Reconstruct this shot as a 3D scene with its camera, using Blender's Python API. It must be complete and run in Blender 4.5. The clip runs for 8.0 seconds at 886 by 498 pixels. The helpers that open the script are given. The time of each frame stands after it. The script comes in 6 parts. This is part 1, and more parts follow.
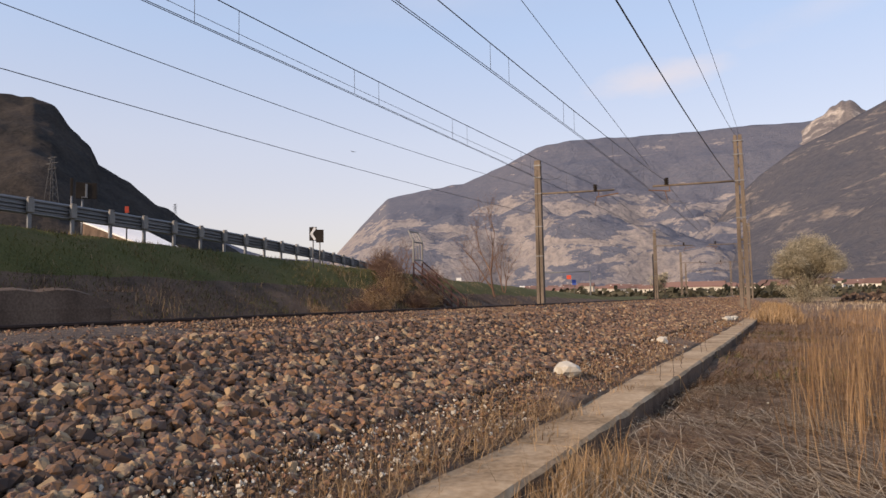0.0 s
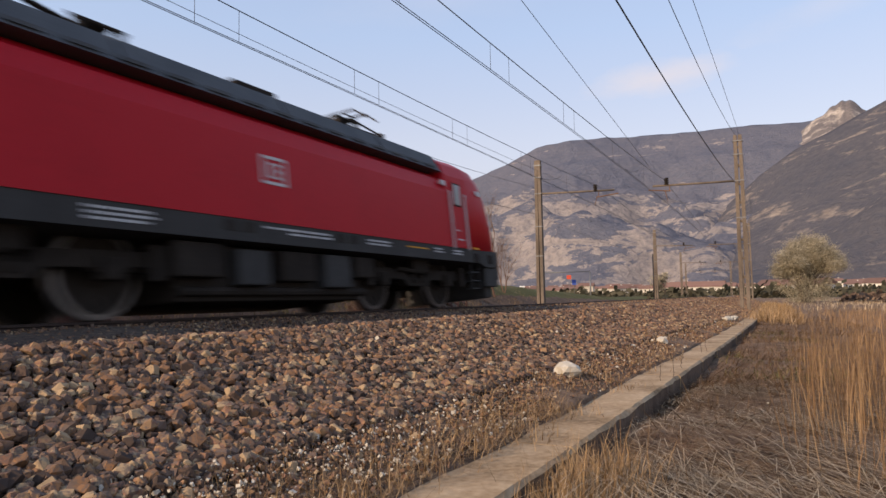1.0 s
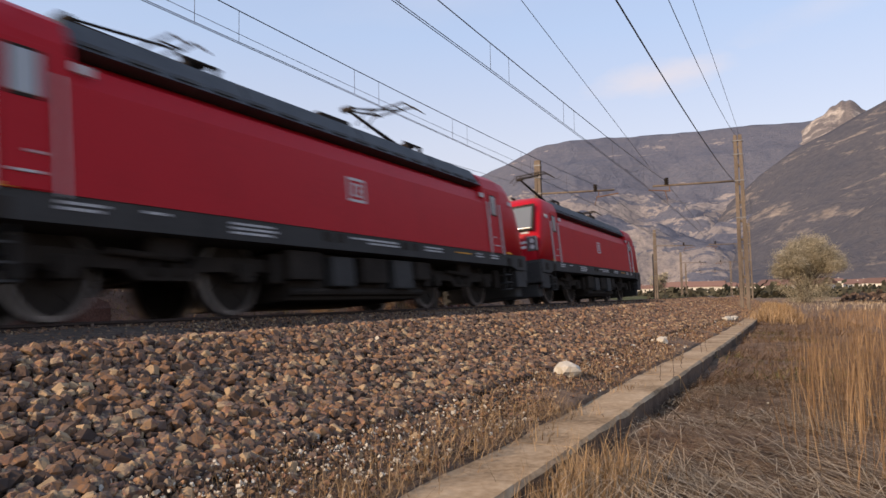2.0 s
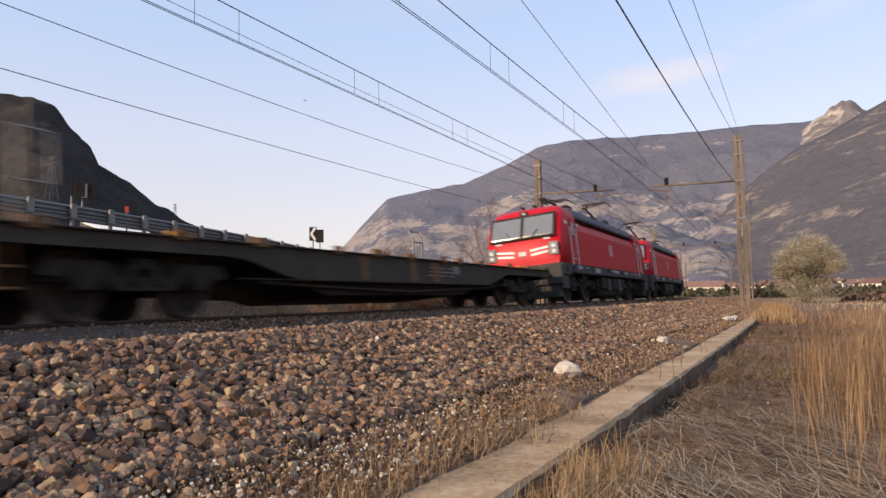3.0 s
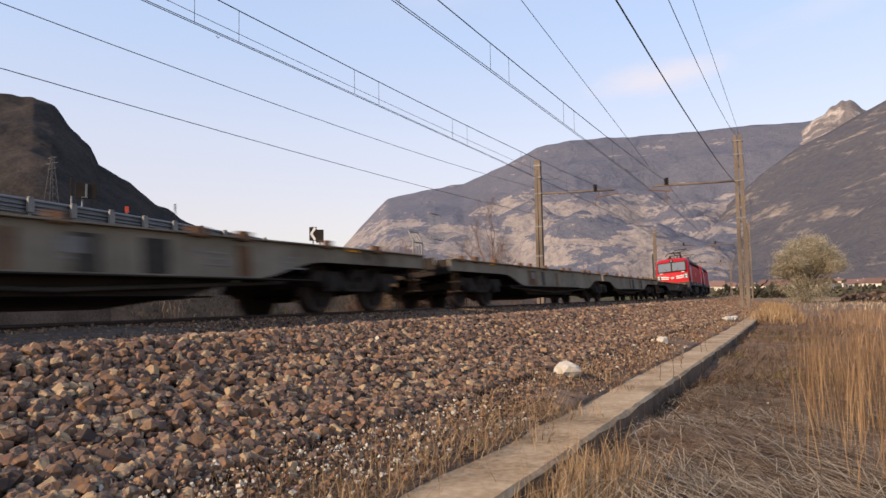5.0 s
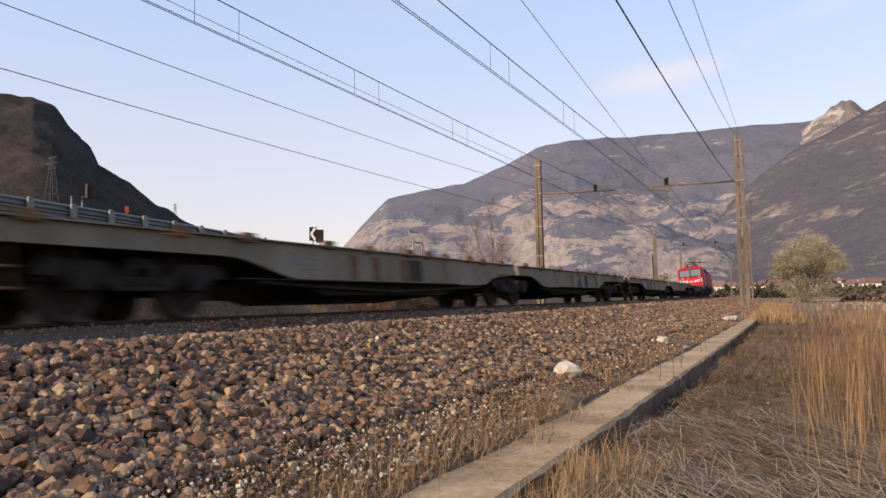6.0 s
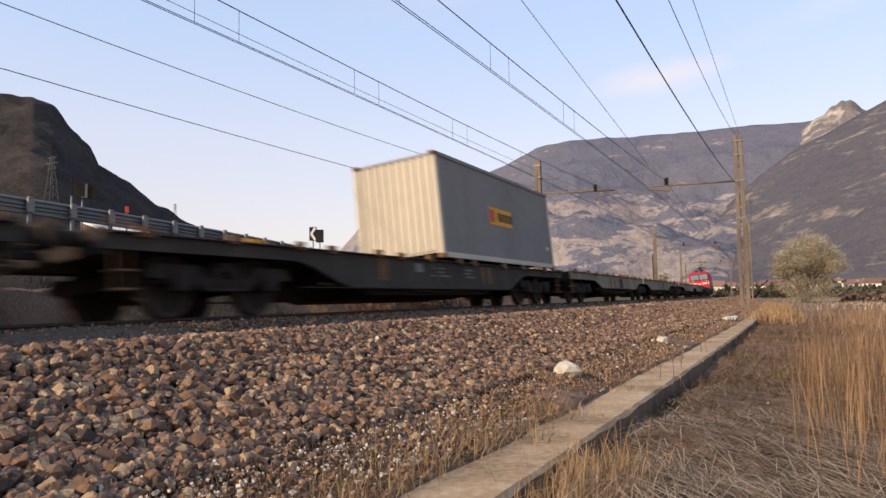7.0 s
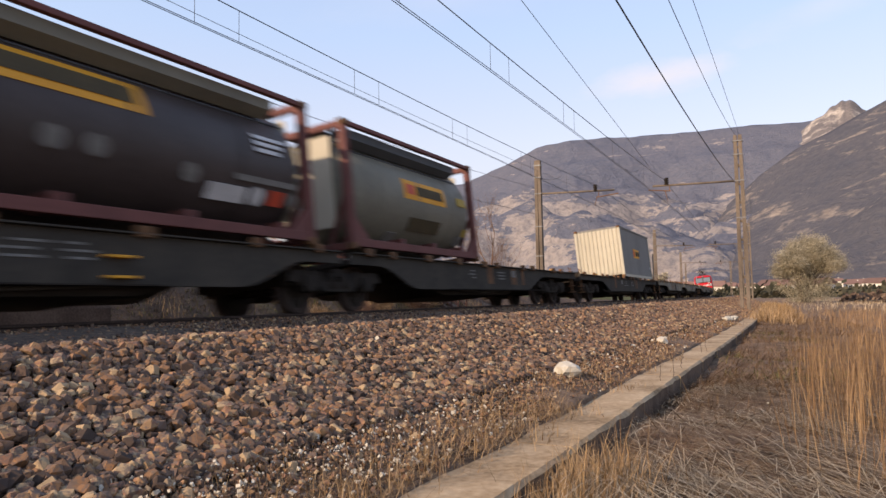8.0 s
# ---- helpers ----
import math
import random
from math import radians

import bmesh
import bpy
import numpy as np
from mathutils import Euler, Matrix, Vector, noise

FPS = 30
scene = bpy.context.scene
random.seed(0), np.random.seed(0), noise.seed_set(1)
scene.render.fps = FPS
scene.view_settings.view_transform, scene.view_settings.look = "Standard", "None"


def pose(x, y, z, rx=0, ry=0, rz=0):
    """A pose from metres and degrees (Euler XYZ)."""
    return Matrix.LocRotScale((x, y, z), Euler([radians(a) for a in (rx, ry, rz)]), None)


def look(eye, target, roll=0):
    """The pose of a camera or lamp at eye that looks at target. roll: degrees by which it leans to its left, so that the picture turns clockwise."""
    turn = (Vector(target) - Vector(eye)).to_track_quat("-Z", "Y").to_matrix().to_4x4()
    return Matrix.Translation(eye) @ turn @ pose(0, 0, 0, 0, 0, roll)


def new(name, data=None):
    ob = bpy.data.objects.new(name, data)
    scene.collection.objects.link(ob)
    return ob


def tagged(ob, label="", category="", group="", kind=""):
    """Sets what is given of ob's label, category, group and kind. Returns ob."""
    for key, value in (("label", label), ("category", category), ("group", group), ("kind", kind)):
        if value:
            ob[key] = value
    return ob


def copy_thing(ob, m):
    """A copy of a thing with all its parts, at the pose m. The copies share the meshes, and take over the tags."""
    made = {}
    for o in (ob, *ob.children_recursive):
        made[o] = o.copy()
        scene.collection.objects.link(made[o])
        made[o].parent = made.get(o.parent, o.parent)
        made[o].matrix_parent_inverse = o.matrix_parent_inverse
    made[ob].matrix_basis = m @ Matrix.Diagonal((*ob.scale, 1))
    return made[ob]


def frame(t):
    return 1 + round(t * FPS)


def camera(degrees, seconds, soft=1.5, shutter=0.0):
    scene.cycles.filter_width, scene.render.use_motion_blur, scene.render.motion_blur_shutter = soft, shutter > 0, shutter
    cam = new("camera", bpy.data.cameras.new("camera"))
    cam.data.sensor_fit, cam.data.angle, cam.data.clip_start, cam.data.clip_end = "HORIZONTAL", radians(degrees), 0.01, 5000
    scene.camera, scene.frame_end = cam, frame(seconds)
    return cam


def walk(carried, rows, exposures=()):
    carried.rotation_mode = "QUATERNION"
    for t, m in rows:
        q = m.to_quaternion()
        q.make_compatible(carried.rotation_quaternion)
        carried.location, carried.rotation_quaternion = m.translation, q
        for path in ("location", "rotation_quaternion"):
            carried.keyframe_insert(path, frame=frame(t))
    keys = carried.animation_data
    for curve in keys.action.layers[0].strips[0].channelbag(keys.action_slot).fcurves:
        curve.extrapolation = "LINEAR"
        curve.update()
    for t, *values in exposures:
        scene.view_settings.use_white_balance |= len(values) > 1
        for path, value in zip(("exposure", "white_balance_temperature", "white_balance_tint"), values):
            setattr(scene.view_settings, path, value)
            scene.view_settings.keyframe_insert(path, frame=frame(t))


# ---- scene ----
cam = camera(65.22, 8.0, soft=1.5, shutter=0.4)
EYE = Vector((8.834, 0.0, 0.279))
YAW, PITCH, ROLL = radians(27.459), radians(4.159), -0.977
AIM = Vector((-math.sin(YAW) * math.cos(PITCH), math.cos(YAW) * math.cos(PITCH), math.sin(PITCH)))
VIEW = look(EYE, EYE + AIM, ROLL)
walk(cam, [(0.0, VIEW), (8.0, VIEW)], exposures=[(0.0, 0.76, 7000, 18), (1.7, 0.76, 7000, 18), (2.8, 0.92, 7000, 18), (6.0, 0.92, 7000, 18), (8.0, 1.0, 7000, 18)])

# ---- world and sun ----
SUN_AZ, SUN_EL = radians(205.0), radians(24.0)      # azimuth from +Y towards +X
world = bpy.data.worlds.new("sky")
scene.world = world
world.use_nodes = True
wn = world.node_tree.nodes
sky = wn.new("ShaderNodeTexSky")
sky.sky_type, sky.sun_disc = "NISHITA", False
sky.sun_elevation, sky.sun_rotation = SUN_EL, SUN_AZ
sky.air_density, sky.dust_density, sky.ozone_density = 1.0, 1.0, 1.0
wn["Background"].inputs["Strength"].default_value = 0.14
wl = world.node_tree.links


def wnode(kind, **values):
    q = wn.new(kind)
    for k, v in values.items():
        q.inputs[k].default_value = v
    return q


def wmath(op, a, b=None, c=None):
    q = wn.new("ShaderNodeMath")
    q.operation = op
    for i, v in enumerate((a, b, c)):
        if v is None:
            continue
        if isinstance(v, (int, float)):
            q.inputs[i].default_value = v
        else:
            wl.new(v, q.inputs[i])
    return q.outputs[0]


def wdot(vec):
    q = wn.new("ShaderNodeVectorMath")
    q.operation, q.inputs[1].default_value = "DOT_PRODUCT", vec
    wl.new(wtc.outputs["Generated"], q.inputs[0])
    return q.outputs["Value"]


def wmix(fac, a, b):
    q = wn.new("ShaderNodeMix")
    q.data_type = "RGBA"
    for sock, v in (("Factor", fac), ("A", a), ("B", b)):
        if isinstance(v, (int, float, tuple)):
            q.inputs[sock].default_value = v
        else:
            wl.new(v, q.inputs[sock])
    return q.outputs["Result"]


wtc = wn.new("ShaderNodeTexCoord")
haze = wn.new("ShaderNodeValToRGB")                   # milky haze, greyer and pinker towards the horizon
haze.color_ramp.elements[0].position, haze.color_ramp.elements[0].color = 0.0, (2.42 / 5, 2.24 / 5, 2.30 / 5, 1)
haze.color_ramp.elements[1].position, haze.color_ramp.elements[1].color = 0.75, (1.40 / 5, 2.10 / 5, 3.40 / 5, 1)
for hp, hc in ((0.11, (2.70, 2.58, 2.78)), (0.22, (2.55, 2.80, 3.35)), (0.36, (2.02, 2.74, 3.85))):
    he = haze.color_ramp.elements.new(hp)
    he.color = (*(v / 5 for v in hc), 1)
wl.new(wdot((0, 0, 1)), haze.inputs["Fac"])
hz5 = wn.new("ShaderNodeVectorMath")
hz5.operation, hz5.inputs[3].default_value = "SCALE", 5.0
wl.new(haze.outputs["Color"], hz5.inputs[0])
sky_col = wmix(0.72, sky.outputs["Color"], hz5.outputs[0])
wmp = wnode("ShaderNodeMapping", Scale=(5.0, 5.0, 14.0), Rotation=(0.0, 0.12, 0.3))
wnz = wnode("ShaderNodeTexNoise", Scale=2.2, Detail=7.0, Roughness=0.62)
wl.new(wtc.outputs["Generated"], wmp.inputs["Vector"])
wl.new(wmp.outputs["Vector"], wnz.inputs["Vector"])


def cirrus(az, el, wide, high, tilt, dens):
    """A soft streak of thin cloud round one direction of the sky, broken up by noise."""
    global sky_col
    a, e = radians(az), radians(el)
    u, v = Vector((math.cos(a), -math.sin(a), 0)), Vector((-math.sin(a) * math.sin(e), -math.cos(a) * math.sin(e), math.cos(e)))
    c = Vector((math.sin(a) * math.cos(e), math.cos(a) * math.cos(e), math.sin(e)))
    uu, vv = u * math.cos(tilt) + v * math.sin(tilt), v * math.cos(tilt) - u * math.sin(tilt)
    du = wmath("DIVIDE", wmath("SUBTRACT", wdot(uu), uu.dot(c)), wide)
    dv = wmath("DIVIDE", wmath("SUBTRACT", wdot(vv), vv.dot(c)), high)
    r = wmath("SQRT", wmath("ADD", wmath("MULTIPLY", du, du), wmath("MULTIPLY", dv, dv)))
    k = wmath("SUBTRACT", wmath("MULTIPLY_ADD", wnz.outputs["Fac"], 1.5, 0.35), r)
    q = wn.new("ShaderNodeClamp")
    wl.new(wmath("MULTIPLY", k, dens), q.inputs["Value"])
    q.inputs["Max"].default_value = 0.75
    sky_col = wmix(q.outputs[0], sky_col, (3.20, 3.25, 3.55, 1))


cirrus(-9.6, 16.9, 0.10, 0.026, 0.10, 0.75)
cirrus(3.2, 20.6, 0.11, 0.022, 0.25, 0.25)
cirrus(-27.0, 24.0, 0.22, 0.03, 0.12, 0.10)
wl.new(sky_col, wn["Background"].inputs["Color"])
sun = new("sun", bpy.data.lights.new("sun", "SUN"))
sun.data.energy, sun.data.angle, sun.data.color = 2.65, radians(1.0), (1.0, 0.82, 0.60)
SUN_DIR = Vector((math.sin(SUN_AZ) * math.cos(SUN_EL), math.cos(SUN_AZ) * math.cos(SUN_EL), math.sin(SUN_EL)))
sun.matrix_world = look(SUN_DIR * 50, (0, 0, 0))

# ---- track geometry ----
CURVE = 0.0008                                        # 1 / radius, bending to the left of travel
CANT = radians(5.37)


def lane(s, x=0.0, z=0.0):
    """World place of a point x to the right of the far track's centre line, s metres along it, height z, level ground."""
    th = CURVE * s
    return Vector((-(1 - math.cos(th)) / CURVE + x * math.cos(th), math.sin(th) / CURVE + x * math.sin(th), z))


def lane_pose(s, x=0.0, z=0.0, cant=0.0):
    return Matrix.Translation(lane(s, x, z)) @ Matrix.Rotation(CURVE * s, 4, "Z") @ Matrix.Rotation(-cant, 4, "Y")

# ---- materials ----
def mat(name, rough=0.8, metal=0.0):
    m = bpy.data.materials.new(name)
    m.use_nodes = True
    n, l = m.node_tree.nodes, m.node_tree.links
    b = n["Principled BSDF"]
    b.inputs["Roughness"].default_value, b.inputs["Metallic"].default_value = rough, metal
    return m, n, l, b


def surface(name, colors, scale=3.0, fine=40.0, rough=0.8, metal=0.0, bump=0.3, dist=0.01, stretch=(1, 1, 1), vary=0.0, island=0.0, spec=0.3):
    """A procedural surface: large blotches between the colours, fine grain, relief, and change from piece to piece."""
    m, n, l, b = mat(name, rough, metal)
    b.inputs["Specular IOR Level"].default_value = spec
    tc, mp = n.new("ShaderNodeTexCoord"), n.new("ShaderNodeMapping")
    mp.inputs["Scale"].default_value = stretch
    l.new(tc.outputs["Object"], mp.inputs["Vector"])
    big, small = n.new("ShaderNodeTexNoise"), n.new("ShaderNodeTexNoise")
    for t, s, d in ((big, scale, 5.0), (small, fine, 6.0)):
        t.inputs["Scale"].default_value, t.inputs["Detail"].default_value = s, d
        l.new(mp.outputs["Vector"], t.inputs["Vector"])
    mix = n.new("ShaderNodeMix")
    mix.inputs["Factor"].default_value = 0.4
    l.new(big.outputs["Fac"], mix.inputs["A"])
    l.new(small.outputs["Fac"], mix.inputs["B"])
    fac = mix.outputs["Result"]
    if vary or island:
        src = n.new("ShaderNodeNewGeometry").outputs["Random Per Island"] if island else n.new("ShaderNodeObjectInfo").outputs["Random"]
        a = n.new("ShaderNodeMath")
        a.operation, a.inputs[1].default_value = "MULTIPLY_ADD", island or vary
        l.new(src, a.inputs[0])
        l.new(fac, a.inputs[2])
        s = n.new("ShaderNodeMath")
        s.operation, s.inputs[1].default_value = "SUBTRACT", (island or vary) / 2
        l.new(a.outputs[0], s.inputs[0])
        fac = s.outputs[0]
    ramp = n.new("ShaderNodeValToRGB")
    el = ramp.color_ramp.elements
    k = len(colors)
    lo, hi = (0.1, 0.9) if (vary or island) else (0.33, 0.67)
    el[0].position, el[0].color = lo, (*colors[0], 1)
    el[1].position, el[1].color = hi, (*colors[-1], 1)
    for i, c in enumerate(colors[1:-1], 1):
        e = el.new(lo + (hi - lo) * i / (k - 1))
        e.color = (*c, 1)
    l.new(fac, ramp.inputs["Fac"])
    l.new(ramp.outputs["Color"], b.inputs["Base Color"])
    if bump:
        bp = n.new("ShaderNodeBump")
        bp.inputs["Strength"].default_value, bp.inputs["Distance"].default_value = bump, dist
        l.new(small.outputs["Fac"], bp.inputs["Height"])
        l.new(bp.outputs["Normal"], b.inputs["Normal"])
    return m


M = {}
M["stone"] = surface("ballast_stone", [(0.050, 0.034, 0.027), (0.150, 0.088, 0.056), (0.105, 0.075, 0.062), (0.235, 0.118, 0.054), (0.150, 0.100, 0.070), (0.120, 0.086, 0.074), (0.300, 0.180, 0.088), (0.220, 0.112, 0.072), (0.130, 0.098, 0.080), (0.36, 0.250, 0.145)], 14, 70, 0.9, bump=0.5, dist=0.004, island=0.95)
M["gravel"] = surface("ballast_bed", [(0.05, 0.037, 0.029), (0.105, 0.076, 0.057), (0.16, 0.115, 0.084)], 14, 45, 0.95, bump=0.9, dist=0.03)
M["earth"] = surface("dry_earth", [(0.07, 0.043, 0.028), (0.165, 0.104, 0.065), (0.30, 0.20, 0.125)], 5.0, 45, 0.95, bump=1.0, dist=0.03)
M["field"] = surface("dry_field", [(0.10, 0.08, 0.05), (0.20, 0.155, 0.09), (0.12, 0.11, 0.05)], 0.05, 2, 0.95, bump=0.6, dist=0.1)
M["concrete"] = surface("concrete", [(0.19, 0.122, 0.062), (0.36, 0.25, 0.145), (0.50, 0.37, 0.235)], 2.2, 22, 0.9, bump=0.35, dist=0.006)
M["pole"] = surface("pole_concrete", [(0.075, 0.058, 0.044), (0.135, 0.105, 0.080), (0.20, 0.158, 0.122)], 1.5, 25, 0.85, bump=0.3, stretch=(1, 1, 0.3))
M["rail"] = surface("rusty_rail", [(0.035, 0.025, 0.022), (0.07, 0.045, 0.035)], 5, 40, 0.7, 0.3, bump=0.2)
M["railtop"] = surface("worn_rail_top", [(0.20, 0.18, 0.17), (0.32, 0.30, 0.29)], 6, 30, 0.35, 0.9, bump=0.1)
M["sleeper"] = surface("sleeper_concrete", [(0.20, 0.17, 0.14), (0.30, 0.26, 0.22)], 3, 30, 0.9)
M["wire"] = surface("wire", [(0.03, 0.03, 0.035), (0.06, 0.055, 0.055)], 2, 20, 0.5, 0.6, bump=0)
M["steel"] = surface("galvanised_steel", [(0.13, 0.135, 0.14), (0.20, 0.205, 0.21)], 2, 30, 0.5, 0.5, bump=0.1)
M["signblue"] = surface("sign_blue", [(0.03, 0.07, 0.30), (0.05, 0.10, 0.38)], 3, 20, 0.6, bump=0.05)
M["spacer"] = surface("weathered_zinc", [(0.19, 0.18, 0.165), (0.28, 0.27, 0.25)], 2, 30, 0.7, 0.2, bump=0.1)
M["bankearth"] = surface("dead_leaf_litter", [(0.05, 0.032, 0.021), (0.105, 0.067, 0.045), (0.165, 0.107, 0.068)], 1.2, 22, 0.95, bump=0.9, dist=0.05)
M["grass"] = surface("embankment_grass", [(0.048, 0.050, 0.013), (0.085, 0.083, 0.022), (0.13, 0.098, 0.042)], 0.6, 18, 0.95, bump=1.0, dist=0.06)
M["red"] = surface("loco_red_paint", [(0.40, 0.004, 0.011), (0.46, 0.006, 0.014), (0.43, 0.005, 0.012)], 0.8, 10, 0.45, bump=0.03, dist=0.002, spec=0.2)
M["dark"] = surface("dark_grey_paint", [(0.040, 0.0385, 0.037), (0.064, 0.062, 0.060)], 1.5, 20, 0.7, bump=0.1, spec=0.12)
M["black"] = surface("grimy_black", [(0.022, 0.018, 0.0155), (0.043, 0.035, 0.029)], 2, 25, 0.85, bump=0.2, spec=0.08)
M["roofgrey"] = surface("roof_grey", [(0.05, 0.055, 0.06), (0.085, 0.09, 0.095)], 1.5, 18, 0.65, bump=0.1)
M["silver"] = surface("pale_grey_paint", [(0.45, 0.45, 0.45), (0.58, 0.58, 0.58)], 3, 20, 0.5, bump=0.05)
M["white"] = surface("white_paint", [(0.66, 0.65, 0.62), (0.78, 0.77, 0.75)], 3, 20, 0.6, bump=0.05)
M["tyre"] = surface("wheel_steel", [(0.10, 0.09, 0.085), (0.2, 0.18, 0.17)], 3, 20, 0.4, 0.8, bump=0.1)
M["beige"] = surface("weathered_beige_paint", [(0.06, 0.042, 0.029), (0.155, 0.130, 0.092), (0.20, 0.170, 0.125), (0.235, 0.205, 0.155)], 0.7, 9, 0.8, bump=0.15, stretch=(1, 1, 0.5))
M["wagon"] = surface("dark_wagon_paint", [(0.030, 0.026, 0.022), (0.050, 0.044, 0.037), (0.072, 0.060, 0.048)], 0.8, 12, 0.8, bump=0.15, spec=0.1)
M["rust"] = surface("rusted_steel", [(0.07, 0.035, 0.02), (0.14, 0.07, 0.035), (0.20, 0.11, 0.05)], 3, 25, 0.9, bump=0.3)
# container sides: grey lowered to hold their shade
M["box"] = surface("container_shaded_grey", [(0.17, 0.16, 0.145), (0.205, 0.195, 0.18), (0.23, 0.22, 0.20)], 0.6, 9, 0.85, bump=0.06, stretch=(1, 1, 0.3), spec=0.1)
M["faded"] = surface("faded_white_paint", [(0.12, 0.115, 0.105), (0.22, 0.21, 0.195)], 3, 20, 0.8, bump=0.05)
# container ends: warm cream that holds the sunlight on them
M["cream"] = surface("container_sunlit_cream", [(0.40, 0.36, 0.28), (0.50, 0.455, 0.36)], 0.7, 9, 0.8, bump=0.08, stretch=(1, 1, 0.3))
M["orange"] = surface("orange_yellow_paint", [(0.60, 0.26, 0.02), (0.72, 0.34, 0.03)], 2, 15, 0.6, bump=0.05)
M["tankdark"] = surface("dark_brown_tank", [(0.035, 0.026, 0.024), (0.06, 0.045, 0.042)], 0.8, 10, 0.5, bump=0.05)
M["tankgrey"] = surface("grey_green_tank", [(0.125, 0.115, 0.088), (0.2, 0.185, 0.14)], 0.8, 10, 0.55, bump=0.05)
M["umber"] = surface("dark_umber_paint", [(0.045, 0.034, 0.018), (0.085, 0.062, 0.028)], 2, 20, 0.8, bump=0.05)
M["mustard"] = surface("faded_mustard_paint", [(0.30, 0.20, 0.04), (0.42, 0.29, 0.06)], 2, 20, 0.7, bump=0.05)
M["maroon"] = surface("oxide_red_frame", [(0.10, 0.035, 0.03), (0.17, 0.06, 0.05)], 2, 20, 0.7, bump=0.1)


# ---- mesh helpers ----
def part(name, bm, material, parent=None, label="", kind=""):
    me = bpy.data.meshes.new(name)
    bm.to_mesh(me)
    bm.free()
    for m in (material if isinstance(material, (list, tuple)) else [material]):
        me.materials.append(m)
    ob = new(name, me)
    ob.parent = parent
    return tagged(ob, label, kind=kind)


def box(bm, cx, cy, cz, sx, sy, sz, rot=None, bevel=0.0, mi=0):
    v = bmesh.ops.create_cube(bm, size=1.0)["verts"]
    m = Matrix.Translation((cx, cy, cz)) @ (rot or Matrix()) @ Matrix.Diagonal((sx, sy, sz, 1))
    bmesh.ops.transform(bm, matrix=m, verts=v)
    fs = {f for w in v for f in w.link_faces}
    for f in fs:
        f.material_index = mi
    if bevel:
        es = {e for w in v for e in w.link_edges}
        bmesh.ops.bevel(bm, geom=list(es), offset=bevel, segments=2, affect="EDGES", profile=0.6, clamp_overlap=True)
    return bm


def cyl(bm, a, b, r, seg=12, r2=None, caps=True, mi=0):
    a, b = Vector(a), Vector(b)
    d = b - a
    m = Matrix.Translation((a + b) / 2) @ d.to_track_quat("Z", "Y").to_matrix().to_4x4()
    v = bmesh.ops.create_cone(bm, cap_ends=caps, segments=seg, radius1=r, radius2=r if r2 is None else r2, depth=d.length, matrix=m)["verts"]
    for f in {f for w in v for f in w.link_faces}:
        f.material_index = mi
        f.smooth = seg > 8 and len(f.verts) == 4
    return bm


def loft(bm, rings, close=True, caps=True, mi=0, smooth=False):
    """Skin a list of rings of equal length."""
    vs = [[bm.verts.new(c) for c in ring] for ring in rings]
    n = len(vs[0])
    for a, b in zip(vs, vs[1:]):
        for i in range(n if close else n - 1):
            j = (i + 1) % n
            f = bm.faces.new((a[i], a[j], b[j], b[i]))
            f.material_index, f.smooth = mi, smooth
    if caps:
        for ring, flip in ((vs[0], True), (vs[-1], False)):
            f = bm.faces.new(ring[::-1] if flip else ring)
            f.material_index = mi
    return bm


def extrude_profile(bm, prof, x0, x1, mi=0):
    """A side profile in (y, z) given thickness from x0 to x1."""
    loft(bm, [[(x, y, z) for y, z in prof] for x in (x0, x1)], mi=mi)
    bmesh.ops.recalc_face_normals(bm, faces=bm.faces)
    return bm


def B():
    return bmesh.new()


def thing(name, m, label, category, group="", kind=""):
    ob = new(name)
    ob.matrix_world = m
    return tagged(ob, label, category, group, kind)


def sheet_along(name, prof, s0, s1, step, material, label, rough=0.0, kind="structure"):
    """A ground strip that follows the lane: prof is a list of (x, z) from left to right."""
    bm = B()
    n = max(2, int((s1 - s0) / step) + 1)
    rows = []
    for i in range(n):
        s = s0 + (s1 - s0) * i / (n - 1)
        row = []
        for x, z in prof:
            q = lane(s, x, z)
            q.z += rough * noise.noise(Vector((q.x * 0.9, q.y * 0.9, 1.3)))
            row.append(bm.verts.new(q))
        rows.append(row)
    for a, b in zip(rows, rows[1:]):
        for i in range(len(prof) - 1):
            bm.faces.new((a[i], a[i + 1], b[i + 1], b[i])).smooth = True
    return part(name, bm, material, None, label, kind)


def glass(name, tint, rough=0.08):
    m, n, l, b = mat(name, rough)
    b.inputs["Base Color"].default_value = (*tint, 1)
    b.inputs["Specular IOR Level"].default_value = 1.0
    b.inputs["Coat Weight"].default_value = 0.6
    return m


# windscreen base lifted to grey in place of the sky mirrored in it
M["glass"] = glass("windscreen_glass", (0.15, 0.16, 0.16), 0.12)
M["pale_glass"] = glass("pale_window_glass", (0.32, 0.33, 0.33), 0.2)
M["lamp_glass"] = glass("lamp_glass", (0.12, 0.12, 0.12))
M["rustred"] = surface("sign_red", [(0.45, 0.06, 0.03), (0.55, 0.08, 0.04)], 3, 20, 0.6, bump=0.05)
M["straw"] = surface("dry_straw", [(0.14, 0.08, 0.038), (0.27, 0.165, 0.078), (0.40, 0.265, 0.135), (0.32, 0.225, 0.14)], 2, 20, 0.9, bump=0, island=0.9)
M["reed"] = surface("orange_brown_stems", [(0.13, 0.075, 0.042), (0.24, 0.145, 0.08), (0.35, 0.23, 0.13)], 2, 20, 0.9, bump=0, island=0.9)
M["orangereed"] = surface("tall_orange_stems", [(0.11, 0.062, 0.033), (0.22, 0.13, 0.066), (0.34, 0.22, 0.115)], 2, 20, 0.9, bump=0, island=0.9)
